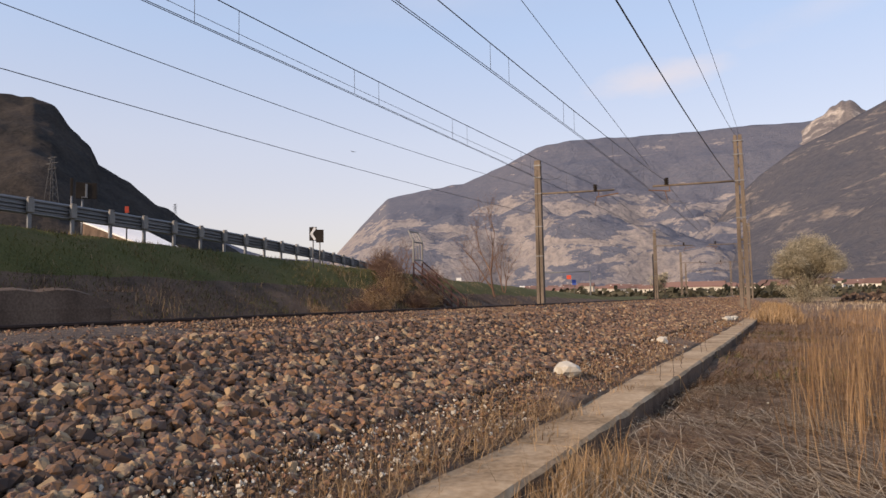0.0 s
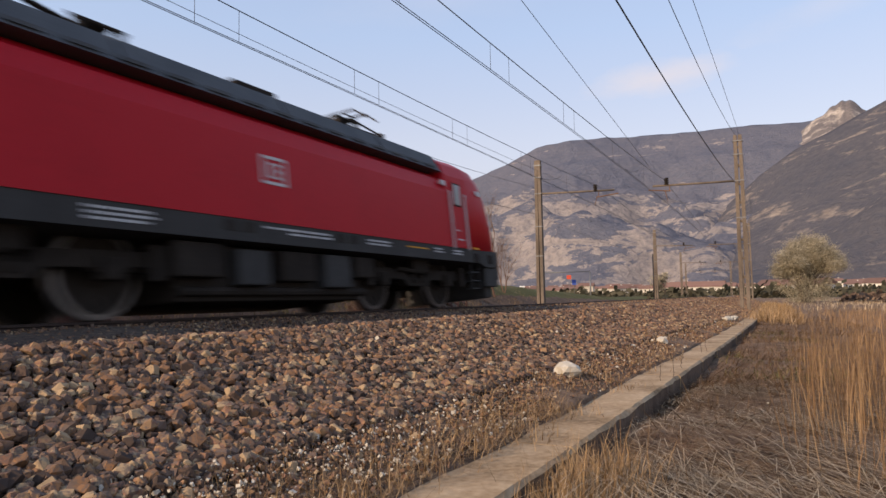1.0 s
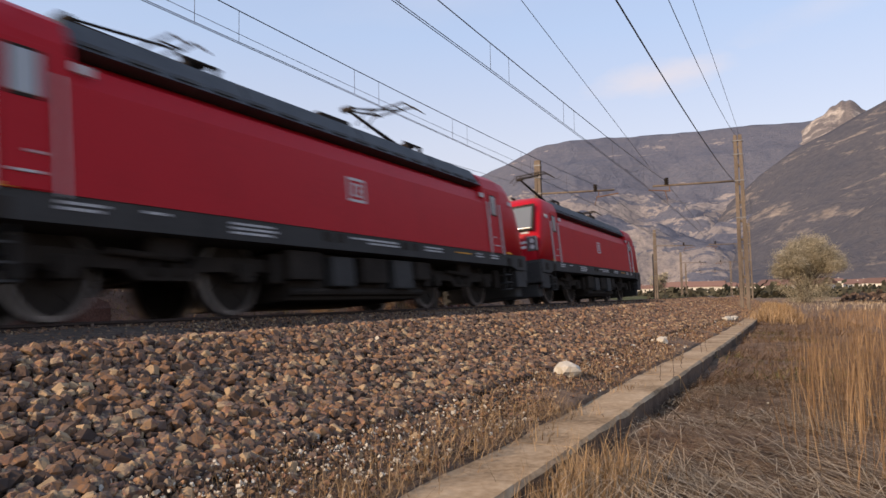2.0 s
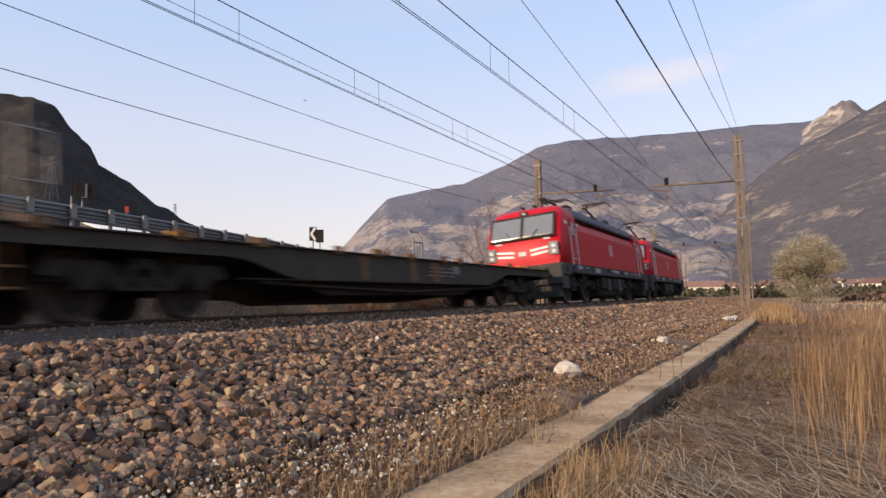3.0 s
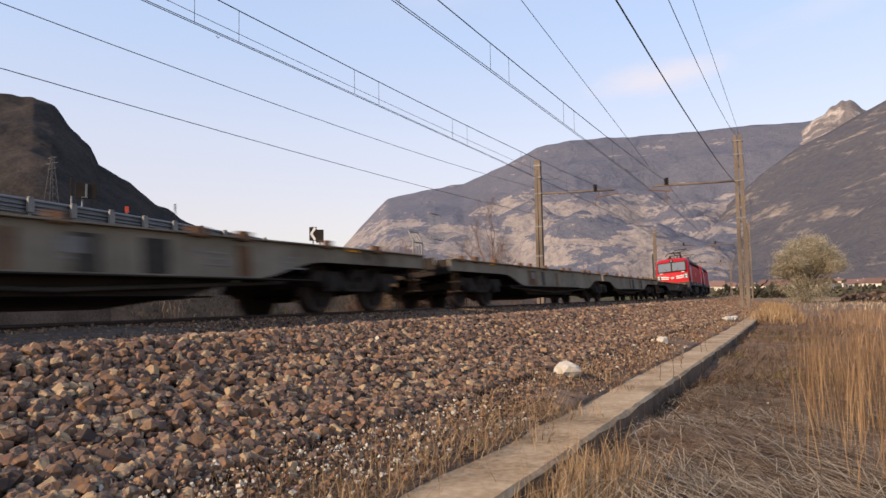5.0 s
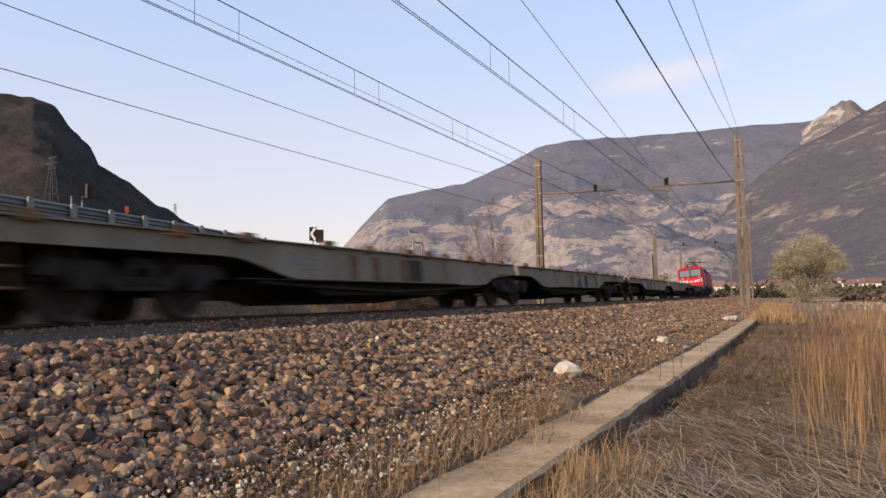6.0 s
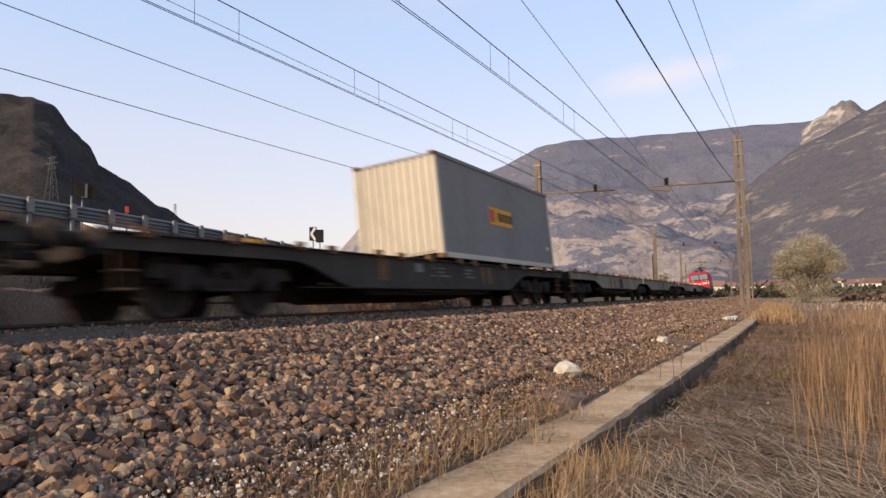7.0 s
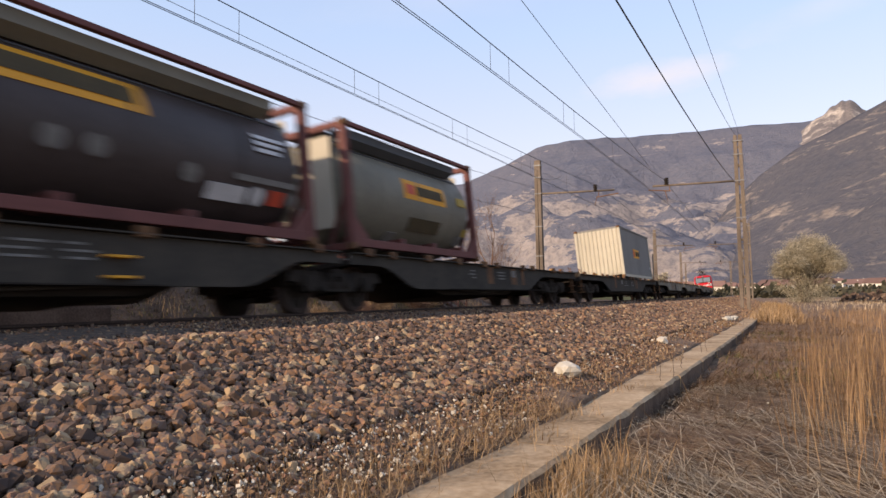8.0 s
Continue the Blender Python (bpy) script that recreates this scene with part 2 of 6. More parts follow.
M["greyhay"] = surface("grey_flattened_grass", [(0.16, 0.112, 0.068), (0.36, 0.265, 0.165), (0.58, 0.46, 0.31)], 2, 20, 0.9, bump=0, island=0.9)
M["turf"] = surface("green_blades", [(0.05, 0.055, 0.014), (0.105, 0.105, 0.024), (0.19, 0.14, 0.06)], 1, 20, 0.9, bump=0, island=0.8)
M["deadbrown"] = surface("dead_brown_stalks", [(0.045, 0.027, 0.018), (0.10, 0.062, 0.04), (0.18, 0.118, 0.075)], 2, 20, 0.9, bump=0, island=0.9)
M["bark"] = surface("bark", [(0.06, 0.045, 0.035), (0.13, 0.095, 0.075)], 3, 25, 0.9)
M["twig"] = surface("reddish_twigs", [(0.12, 0.07, 0.05), (0.2, 0.12, 0.08)], 3, 25, 0.9, bump=0, island=0.6)
M["blossom"] = surface("pale_blossom", [(0.20, 0.165, 0.10), (0.30, 0.255, 0.17), (0.42, 0.37, 0.27)], 0.6, 10, 0.9, bump=0, island=0.7)
M["leaf"] = surface("dull_leaf", [(0.05, 0.06, 0.02), (0.10, 0.11, 0.04)], 0.6, 10, 0.9, bump=0, island=0.7)
M["whitestone"] = surface("white_limestone", [(0.38, 0.34, 0.27), (0.60, 0.55, 0.46)], 6, 40, 0.9, bump=0.4)
M["plaster"] = surface("plaster_wall", [(0.42, 0.38, 0.32), (0.66, 0.62, 0.55)], 0.1, 2, 0.9, bump=0, vary=0.9)
M["tile"] = surface("terracotta_roof", [(0.15, 0.085, 0.065), (0.23, 0.13, 0.10)], 0.2, 3, 0.9, bump=0, vary=0.7)
M["hedge"] = surface("dark_hedge", [(0.035, 0.035, 0.02), (0.09, 0.075, 0.045)], 0.1, 1.0, 0.95, bump=0, island=0.7)
M["asphalt"] = surface("asphalt", [(0.04, 0.04, 0.042), (0.06, 0.06, 0.06)], 2, 60, 0.9, bump=0.2)


def mountain_mat(name, wood, rock, scale, level, belt=None, band=4.0):
    """Bare woods with long broken bands of pale rock; belt: the heights between which the cliffs lie."""
    m, n, l, b = mat(name, 0.95)
    b.inputs["Specular IOR Level"].default_value = 0.05
    geo, tc = n.new("ShaderNodeNewGeometry"), n.new("ShaderNodeTexCoord")

    def field(sx, sz, s, detail, rough):
        mp, t = n.new("ShaderNodeMapping"), n.new("ShaderNodeTexNoise")
        mp.inputs["Scale"].default_value = (sx, sx, sz)
        t.inputs["Scale"].default_value, t.inputs["Detail"].default_value, t.inputs["Roughness"].default_value = s, detail, rough
        t.inputs["Distortion"].default_value = 0.5
        l.new(tc.outputs["Object"], mp.inputs["Vector"])
        l.new(mp.outputs["Vector"], t.inputs["Vector"])
        return t.outputs["Fac"]

    def calc(op, a, bb, c=None):
        q = n.new("ShaderNodeMath")
        q.operation = op
        for i, v in enumerate((a, bb, c)):
            if v is None:
                continue
            if isinstance(v, (int, float)):
                q.inputs[i].default_value = v
            else:
                l.new(v, q.inputs[i])
        return q.outputs[0]

    strata, patch = field(scale, scale * band, 1.6, 9.0, 0.62), field(scale, scale, 0.7, 4.0, 0.5)
    grain, gully = field(scale, scale * 1.3, 14.0, 9.0, 0.7), field(scale * 2.5, scale * 0.5, 2.2, 6.0, 0.6)
    sep, pos = n.new("ShaderNodeSeparateXYZ"), n.new("ShaderNodeSeparateXYZ")
    l.new(geo.outputs["Normal"], sep.inputs["Vector"])
    l.new(tc.outputs["Object"], pos.inputs["Vector"])
    v = calc("MULTIPLY_ADD", sep.outputs["Z"], -0.30, strata)
    v = calc("MULTIPLY_ADD", patch, 0.55, v)
    v = calc("MULTIPLY_ADD", grain, 0.30, v)
    v = calc("MULTIPLY_ADD", gully, 0.25, v)
    if belt:
        mr = n.new("ShaderNodeValToRGB")
        e = mr.color_ramp.elements
        span = belt[1] + 250.0
        e[0].position, e[0].color = 0.0, (0.5, 0.5, 0.5, 1)
        e[1].position, e[1].color = 1.0, (0, 0, 0, 1)
        for h, k in ((belt[0], 1.0), (belt[1], 1.0), (belt[1] + 70, 0.25)):
            q = e.new(h / span)
            q.color = (k, k, k, 1)
        l.new(calc("MULTIPLY_ADD", patch, 0.25, calc("DIVIDE", pos.outputs["Z"], span)), mr.inputs["Fac"])
        v = calc("MULTIPLY_ADD", mr.outputs["Color"], 0.20, v)
    r1 = n.new("ShaderNodeValToRGB")
    r1.color_ramp.elements[0].position, r1.color_ramp.elements[1].position = level, level + 0.16
    l.new(v, r1.inputs["Fac"])
    rw, rr = n.new("ShaderNodeValToRGB"), n.new("ShaderNodeValToRGB")
    for r, cs, src in ((rw, wood, calc("MULTIPLY_ADD", patch, 0.35, calc("MULTIPLY", grain, 0.65))), (rr, rock, calc("MULTIPLY_ADD", gully, 0.4, calc("MULTIPLY", grain, 0.6)))):
        r.color_ramp.elements[0].position, r.color_ramp.elements[1].position = 0.38, 0.62
        r.color_ramp.elements[0].color, r.color_ramp.elements[1].color = (*cs[0], 1), (*cs[1], 1)
        l.new(src, r.inputs["Fac"])
    mx = n.new("ShaderNodeMix")
    mx.data_type = "RGBA"
    l.new(r1.outputs["Color"], mx.inputs["Factor"])
    l.new(rw.outputs["Color"], mx.inputs["A"])
    l.new(rr.outputs["Color"], mx.inputs["B"])
    l.new(mx.outputs["Result"], b.inputs["Base Color"])
    bp = n.new("ShaderNodeBump")
    bp.inputs["Strength"].default_value, bp.inputs["Distance"].default_value = 0.8, 0.06 / scale
    l.new(calc("MULTIPLY_ADD", gully, 0.8, grain), bp.inputs["Height"])
    l.new(bp.outputs["Normal"], b.inputs["Normal"])
    return m


# blue of the distant haze is mixed into the next two materials' colours
M["haze_tinted_mountain"] = mountain_mat("haze_tinted_mountain", [(0.112, 0.122, 0.158), (0.165, 0.162, 0.186)], [(0.17, 0.160, 0.17), (0.37, 0.32, 0.29)], 0.0045, 0.983, (120, 330), 3.4)
M["slope"] = mountain_mat("haze_tinted_slope", [(0.085, 0.088, 0.106), (0.135, 0.125, 0.130)], [(0.18, 0.15, 0.135), (0.33, 0.275, 0.23)], 0.005, 0.885, None, 4.0)
M["peak"] = mountain_mat("pale_peak", [(0.13, 0.115, 0.12), (0.20, 0.18, 0.17)], [(0.30, 0.265, 0.235), (0.55, 0.48, 0.41)], 0.010, 0.82, None, 1.2)
M["hill"] = mountain_mat("dark_wooded_hill", [(0.022, 0.021, 0.020), (0.066, 0.054, 0.046)], [(0.070, 0.063, 0.056), (0.145, 0.130, 0.115)], 0.030, 1.03, (75, 150), 1.3)
M["pylon"] = surface("dull_pylon_steel", [(0.06, 0.06, 0.065), (0.10, 0.10, 0.10)], 0.5, 5, 0.7, 0.2, bump=0)
M["maroon_dark"] = surface("old_brown_rail_paint", [(0.05, 0.024, 0.02), (0.09, 0.045, 0.036)], 2, 20, 0.8, bump=0.1)
M["wall"] = surface("stained_shaded_concrete", [(0.055, 0.037, 0.026), (0.11, 0.074, 0.053), (0.18, 0.128, 0.093)], 1.0, 20, 0.9, bump=0.3)

# ---- ground ----
NEAR_X, NEAR_Z = 3.56, -0.041                         # near track's centre line
KERB_Z = -0.60


def mesh_from(name, verts, faces, material, label="", kind="", parent=None):
    me = bpy.data.meshes.new(name)
    me.from_pydata([tuple(map(float, v)) for v in verts], [], [tuple(map(int, f)) for f in faces])
    me.materials.append(material)
    ob = new(name, me)
    ob.parent = parent
    return tagged(ob, label, kind=kind)


def ground():
    # one sheet to the horizon
    bm = B()
    rs = [6, 14, 30, 60, 120, 250, 500, 1000, 2000, 4500]
    rings = [[bm.verts.new((r * math.cos(a), r * math.sin(a), -0.95 - min(r, 500) * 0.001)) for a in (2 * math.pi * i / 64 for i in range(64))] for r in rs]
    c = bm.verts.new((0, 0, -0.95))
    for i in range(64):
        bm.faces.new((c, rings[0][i], rings[0][(i + 1) % 64]))
    for a, b in zip(rings, rings[1:]):
        for i in range(64):
            bm.faces.new((a[i], b[i], b[(i + 1) % 64], a[(i + 1) % 64]))
    part("ground", bm, M["field"], None, "dry brown valley floor", "structure")


ground()
BED = [(-4.6, -0.90), (-2.7, -0.34), (-1.5, -0.24), (-0.8, -0.15), (0.70, -0.035), (0.90, 0.0), (1.45, -0.02), (2.2, -0.13), (2.8, -0.13), (4.0, -0.05), (4.40, -0.025), (5.0, 0.0), (5.35, 0.015), (6.3, -0.345), (6.75, -0.49), (7.17, -0.61), (7.25, -0.95)]


def bed_height(x):
    return float(np.interp(x, [q[0] for q in BED], [q[1] for q in BED]))


sheet_along("ballast_bed", [(x, bed_height(x)) for x in (*np.arange(-4.6, 7.1, 0.25), 7.17, 7.25)], -40, 320, 0.6, M["gravel"], "grey-brown crushed stone ballast bed", 0.05)
sheet_along("verge", [(7.5, -0.80), (7.8, -0.74), (8.4, -0.76), (9.2, -0.78), (10.2, -0.78), (11.5, -0.80), (14, -0.85), (20, -0.9), (40, -1.02)], -30, 200, 0.5, M["earth"], "verge of dry earth and flattened grass", 0.12)
sheet_along("kerb_soil", [(6.5, -0.43), (6.7, -0.465), (6.95, -0.535), (7.12, -0.58), (7.20, -0.60), (7.23, -0.9)], -3, 60, 0.12, M["earth"], "strip of brown soil between ballast and kerb", 0.05)


def kerb():
    th = tagged(new("kerb"), "weathered concrete kerb beside the ballast", kind="structure")
    rng = random.Random(4)
    for s in np.arange(-4, 48, 2.0):
        bm = B()
        rings = []
        for q in np.linspace(s + 0.006, s + 1.994, 12):
            j = [rng.uniform(-0.010, 0.010) for _ in range(4)]
            chip = 0.012 if rng.random() < 0.12 else 0.0
            prof = [(7.150 + j[3], KERB_Z - 0.03), (7.180 + j[3], KERB_Z + j[0] * 0.3), (7.575 + j[1] * 0.5 - chip, KERB_Z + j[0] * 0.3), (7.60 + j[1] - chip * 0.5, KERB_Z - 0.025 + j[2] - chip), (7.585, -1.0), (7.15, -1.0)]
            rings.append([lane(q, x, z) for x, z in prof])
        loft(bm, rings)
        bmesh.ops.recalc_face_normals(bm, faces=bm.faces)
        # upright faces take a darker colour that holds both soil stain and shade
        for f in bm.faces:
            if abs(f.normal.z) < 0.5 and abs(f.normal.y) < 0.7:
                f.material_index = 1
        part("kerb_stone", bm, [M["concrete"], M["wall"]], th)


kerb()
RAIL = [(-0.075, -0.172), (0.075, -0.172), (0.075, -0.160), (0.012, -0.140), (0.010, -0.045), (0.034, -0.035), (0.036, -0.006), (0.028, 0.0), (-0.028, 0.0), (-0.036, -0.006), (-0.034, -0.035), (-0.010, -0.045), (-0.012, -0.140), (-0.075, -0.160)]


def track(name, x0, z0, label):
    th = tagged(new(name), label, kind="structure")
    for side in (-0.7535, 0.7535):
        bm = B()
        rings = []
        for s in np.arange(-40, 320, 4.0):
            m = lane_pose(s, x0, z0, CANT)
            rings.append([m @ Vector((side + x, 0, z)) for x, z in RAIL])
        loft(bm, rings)
        bmesh.ops.recalc_face_normals(bm, faces=bm.faces)
        bm.normal_update()
        for f in bm.faces:
            if f.normal.z > 0.95 and f.calc_center_median().z > z0 + side * math.sin(CANT) - 0.05:
                f.material_index = 1
        part("rail", bm, [M["rail"], M["railtop"]], th)
    bm = B()
    box(bm, 0, 0, -0.27, 2.4, 0.26, 0.2, bevel=0.02)
    me = bpy.data.meshes.new("sleeper")
    bm.to_mesh(me)
    bm.free()
    me.materials.append(M["sleeper"])
    for s in np.arange(-3, 60, 0.6):
        ob = new("sleeper", me)
        ob.parent, ob.matrix_world = th, lane_pose(s, x0, z0, CANT)
    return th


track("far_track", 0, 0, "rusty steel rails of the far track on ballast")
track("near_track", NEAR_X, NEAR_Z, "rusty steel rails of the near track behind ballast")

CUBE = np.array([(x, y, z) for z in (-1, 1) for y in (-1, 1) for x in (-1, 1)], float) * 0.66
CUBE_F = np.array([(0, 2, 3), (0, 3, 1), (4, 5, 7), (4, 7, 6), (0, 1, 5), (0, 5, 4), (2, 6, 7), (2, 7, 3), (0, 4, 6), (0, 6, 2), (1, 3, 7), (1, 7, 5)])
RNG = np.random.default_rng(11)


def pebble_kinds(count):
    """Angular stone shapes: hulls of points on the corners of a jittered block, each (points, triangles)."""
    rng = np.random.default_rng(5)
    out = []
    while len(out) < count:
        pts = np.concatenate([CUBE / 0.66 * rng.uniform(0.48, 0.74, (8, 3)), rng.normal(0, 1, (9, 3)) * 0.58])
        n = np.linalg.norm(pts, axis=1, keepdims=True)
        pts = pts * np.minimum(1, 0.90 / n)
        bm = bmesh.new()
        for q in pts:
            bm.verts.new(q)
        got = bmesh.ops.convex_hull(bm, input=bm.verts[:])
        bmesh.ops.delete(bm, geom=[v for v in bm.verts if not v.link_faces], context="VERTS")
        bm.verts.index_update()
        out.append((np.array([v.co[:] for v in bm.verts]), np.array([[v.index for v in f.verts] for f in bm.faces])))
        bm.free()
    return out


def turns(n):
    q = RNG.normal(size=(n, 4))
    q /= np.linalg.norm(q, axis=1, keepdims=True)
    w, a, b, c = q.T
    return np.stack([1 - 2 * (b * b + c * c), 2 * (a * b - w * c), 2 * (a * c + w * b), 2 * (a * b + w * c), 1 - 2 * (a * a + c * c), 2 * (b * c - w * a), 2 * (a * c - w * b), 2 * (b * c + w * a), 1 - 2 * (a * a + b * b)], 1).reshape(n, 3, 3)


def hull_stones(name, beds, material, label):
    """Larger stones with cut faces; beds: (count, x0, x1, s0, s1, smallest, largest, lift)."""
    kinds = pebble_kinds(48)
    V, F, o = [], [], 0
    for n, x0, x1, s0, s1, lo, hi, lift in beds:
        m = n // len(kinds)
        for pts, tri in kinds:
            x, s = RNG.uniform(x0, x1, m), RNG.uniform(s0, s1, m)
            size = lo * (hi / lo) ** (RNG.uniform(0, 1, m) ** 1.3)
            v = pts[None] * RNG.uniform(0.70, 1.35, (m, 1, 3)) * (size * 0.62)[:, None, None]
            v = np.einsum("nij,nkj->nki", turns(m), v)
            v[:, :, 2] *= 0.85
            z = np.array([bed_height(q) for q in x]) + size * RNG.uniform(0.0, 0.35, m) + lift * RNG.uniform(0, 1, m)
            th = CURVE * s
            base = np.stack([-(1 - np.cos(th)) / CURVE + x * np.cos(th), np.sin(th) / CURVE + x * np.sin(th), z], 1)
            V.append((v + base[:, None]).reshape(-1, 3))
            F.append((tri[None] + o + len(pts) * np.arange(m)[:, None, None]).reshape(-1, 3))
            o += m * len(pts)
    v, f = np.concatenate(V), np.concatenate(F)
    me = bpy.data.meshes.new(name)
    me.vertices.add(len(v))
    me.vertices.foreach_set("co", v.reshape(-1).astype(np.float32))
    me.loops.add(len(f) * 3)
    me.loops.foreach_set("vertex_index", f.reshape(-1).astype(np.int32))
    me.polygons.add(len(f))
    me.polygons.foreach_set("loop_start", np.arange(0, len(f) * 3, 3, dtype=np.int32))
    me.update(calc_edges=True)
    me.shade_flat()
    me.materials.append(material)
    return tagged(new(name, me), label, "stones", kind="stuff")


def stones(n, x0, x1, s0, s1, lo, hi, lift=0.0, height=bed_height, even=False):
    """Vertices of n angular stones strewn over the bed: an array n x 8 x 3."""
    x = RNG.uniform(x0, x1, n)
    s = RNG.uniform(s0, s1, n) if even else s0 + (s1 - s0) * RNG.uniform(0, 1, n) ** 1.25
    size = lo * (hi / lo) ** (RNG.uniform(0, 1, n) ** 1.6)
    v = CUBE[None] + RNG.normal(0, 0.13, (n, 8, 3))
    cut = RNG.normal(size=(n, 3, 3))                  # each stone is split along a few cleavage planes
    cut /= np.linalg.norm(cut, axis=2, keepdims=True)
    for k in range(3):
        d = np.einsum("nij,nj->ni", v, cut[:, k])
        beyond = np.clip(d - RNG.uniform(0.35, 0.7, (n, 1)), 0, None)
        v = v - beyond[..., None] * cut[:, k][:, None]
    v = v * RNG.uniform(0.68, 1.45, (n, 1, 3)) * (size / 2)[:, None, None]
    q = RNG.normal(size=(n, 4))
    q /= np.linalg.norm(q, axis=1, keepdims=True)
    w, a, b, c = q.T
    R = np.stack([1 - 2 * (b * b + c * c), 2 * (a * b - w * c), 2 * (a * c + w * b), 2 * (a * b + w * c), 1 - 2 * (a * a + c * c), 2 * (b * c - w * a), 2 * (a * c - w * b), 2 * (b * c + w * a), 1 - 2 * (a * a + b * b)], 1).reshape(n, 3, 3)
    v = np.einsum("nij,nkj->nki", R, v)
    z = np.array([height(q) for q in x]) + size * RNG.uniform(0.05, 0.42, n) + lift
    th = CURVE * s
    base = np.stack([-(1 - np.cos(th)) / CURVE + x * np.cos(th), np.sin(th) / CURVE + x * np.sin(th), z], 1)
    return v + base[:, None]


def strew(name, arrays, material, label):
    v = np.concatenate(arrays)
    n = len(v)
    f = (CUBE_F[None] + 8 * np.arange(n)[:, None, None]).reshape(-1, 3)
    me = bpy.data.meshes.new(name)
    me.vertices.add(n * 8)
    me.vertices.foreach_set("co", v.reshape(-1).astype(np.float32))
    me.loops.add(len(f) * 3)
    me.loops.foreach_set("vertex_index", f.reshape(-1).astype(np.int32))
    me.polygons.add(len(f))
    me.polygons.foreach_set("loop_start", np.arange(0, len(f) * 3, 3, dtype=np.int32))
    me.update(calc_edges=True)
    me.validate()
    me.shade_flat()
    me.materials.append(material)
    return tagged(new(name, me), label, "stones", kind="stuff")


hull_stones("ballast_stones", [
    (14400, 4.95, 6.62, 0.2, 7, 0.036, 0.080, 0.03),
    (14400, 4.95, 6.62, 6.5, 16, 0.040, 0.082, 0.03),
    (1920, 6.5, 6.95, 1.0, 12, 0.03, 0.065, 0.01),
    (9600, 4.95, 6.75, 15.5, 32, 0.05, 0.105, 0.03),
    (2400, 4.45, 5.1, 3.0, 20, 0.04, 0.07, 0.01)], M["stone"], "angular grey, brown and reddish ballast stones")
strew("small_ballast", [
    stones(7000, 5.0, 6.95, 0.3, 12, 0.02, 0.045, 0.0),
    stones(7500, 6.5, 7.17, 0.8, 12, 0.010, 0.036, 0.03),
    stones(12000, 6.3, 7.17, 11, 32, 0.02, 0.06, 0.0, even=True),
    stones(14000, 5.0, 7.1, 31, 60, 0.05, 0.10, even=True),
    stones(12000, 5.0, 7.1, 58, 160, 0.06, 0.14, even=True),
    stones(18000, 0.86, 4.95, 1.5, 20, 0.028, 0.058, even=True),
    stones(10000, 0.86, 4.9, 20, 90, 0.04, 0.08, even=True)], M["stone"], "small angular ballast and gravel between the rails and at the foot")
strew("white_chips", [stones(520, 6.5, 7.12, 1.3, 4.6, 0.010, 0.028, 0.035), stones(260, 6.5, 7.05, 1.3, 3.2, 0.010, 0.024, 0.03), stones(160, 6.5, 7.16, 3, 9, 0.010, 0.03, 0.03), stones(150, 5.6, 7.15, 4, 28, 0.02, 0.045, 0.04), stones(70, 7.7, 8.6, 2.0, 9, 0.012, 0.035, 0.03, lambda x: -0.80)], M["whitestone"], "small white stone chips at the foot of the ballast")
strew("verge_gravel", [stones(1500, 7.65, 9.6, 1.6, 9, 0.015, 0.05, 0.0, lambda x: -0.80)], M["stone"], "small loose gravel on the verge")


def loose_stones():
    """The single stones at the foot of the slope that stand apart from the rest."""
    rng = random.Random(8)

    def one(s, x, size, material, label, name="stone"):
        bm = B()
        bmesh.ops.create_icosphere(bm, subdivisions=2, radius=size / 2)
        k = Vector((rng.uniform(0, 9), rng.uniform(0, 9), 0))
        for v in bm.verts:
            v.co *= 1 + 0.45 * noise.noise(v.co * (2.2 / size) + k)
            v.co.z *= 0.68
        ob = part(name, bm, material, None, label)
        ob["category"] = "stone"
        ob["group"] = "loose stones"
        z = bed_height(x) if x < 7.16 else (KERB_Z if x < 7.6 else -0.80)
        ob.matrix_world = Matrix.Translation(lane(s, x, z + size * 0.26)) @ Matrix.Rotation(rng.uniform(0, 6), 4, "Z")

    one(6.5, 6.78, 0.27, M["whitestone"], "large white limestone lump on the ballast slope")
    one(11.56, 6.81, 0.21, M["whitestone"], "pale limestone lump at the ballast foot")
    for i in range(40):
        s = rng.uniform(2.5, 22)
        one(s, rng.uniform(5.8, 7.1), rng.uniform(0.05, 0.10), M["whitestone"] if i % 5 == 0 else M["stone"], "loose angular stone on the ballast slope")
    one(4.05, 7.75, 0.11, M["whitestone"], "pale stone against the kerb")
    one(5.0, 7.72, 0.10, M["stone"], "grey stone against the kerb")
    for k in range(5):
        one(22.6 + 0.5 * k, 6.88 + 0.03 * k, 0.24, M["whitestone"], "flat pale stone slab near the track")


loose_stones()


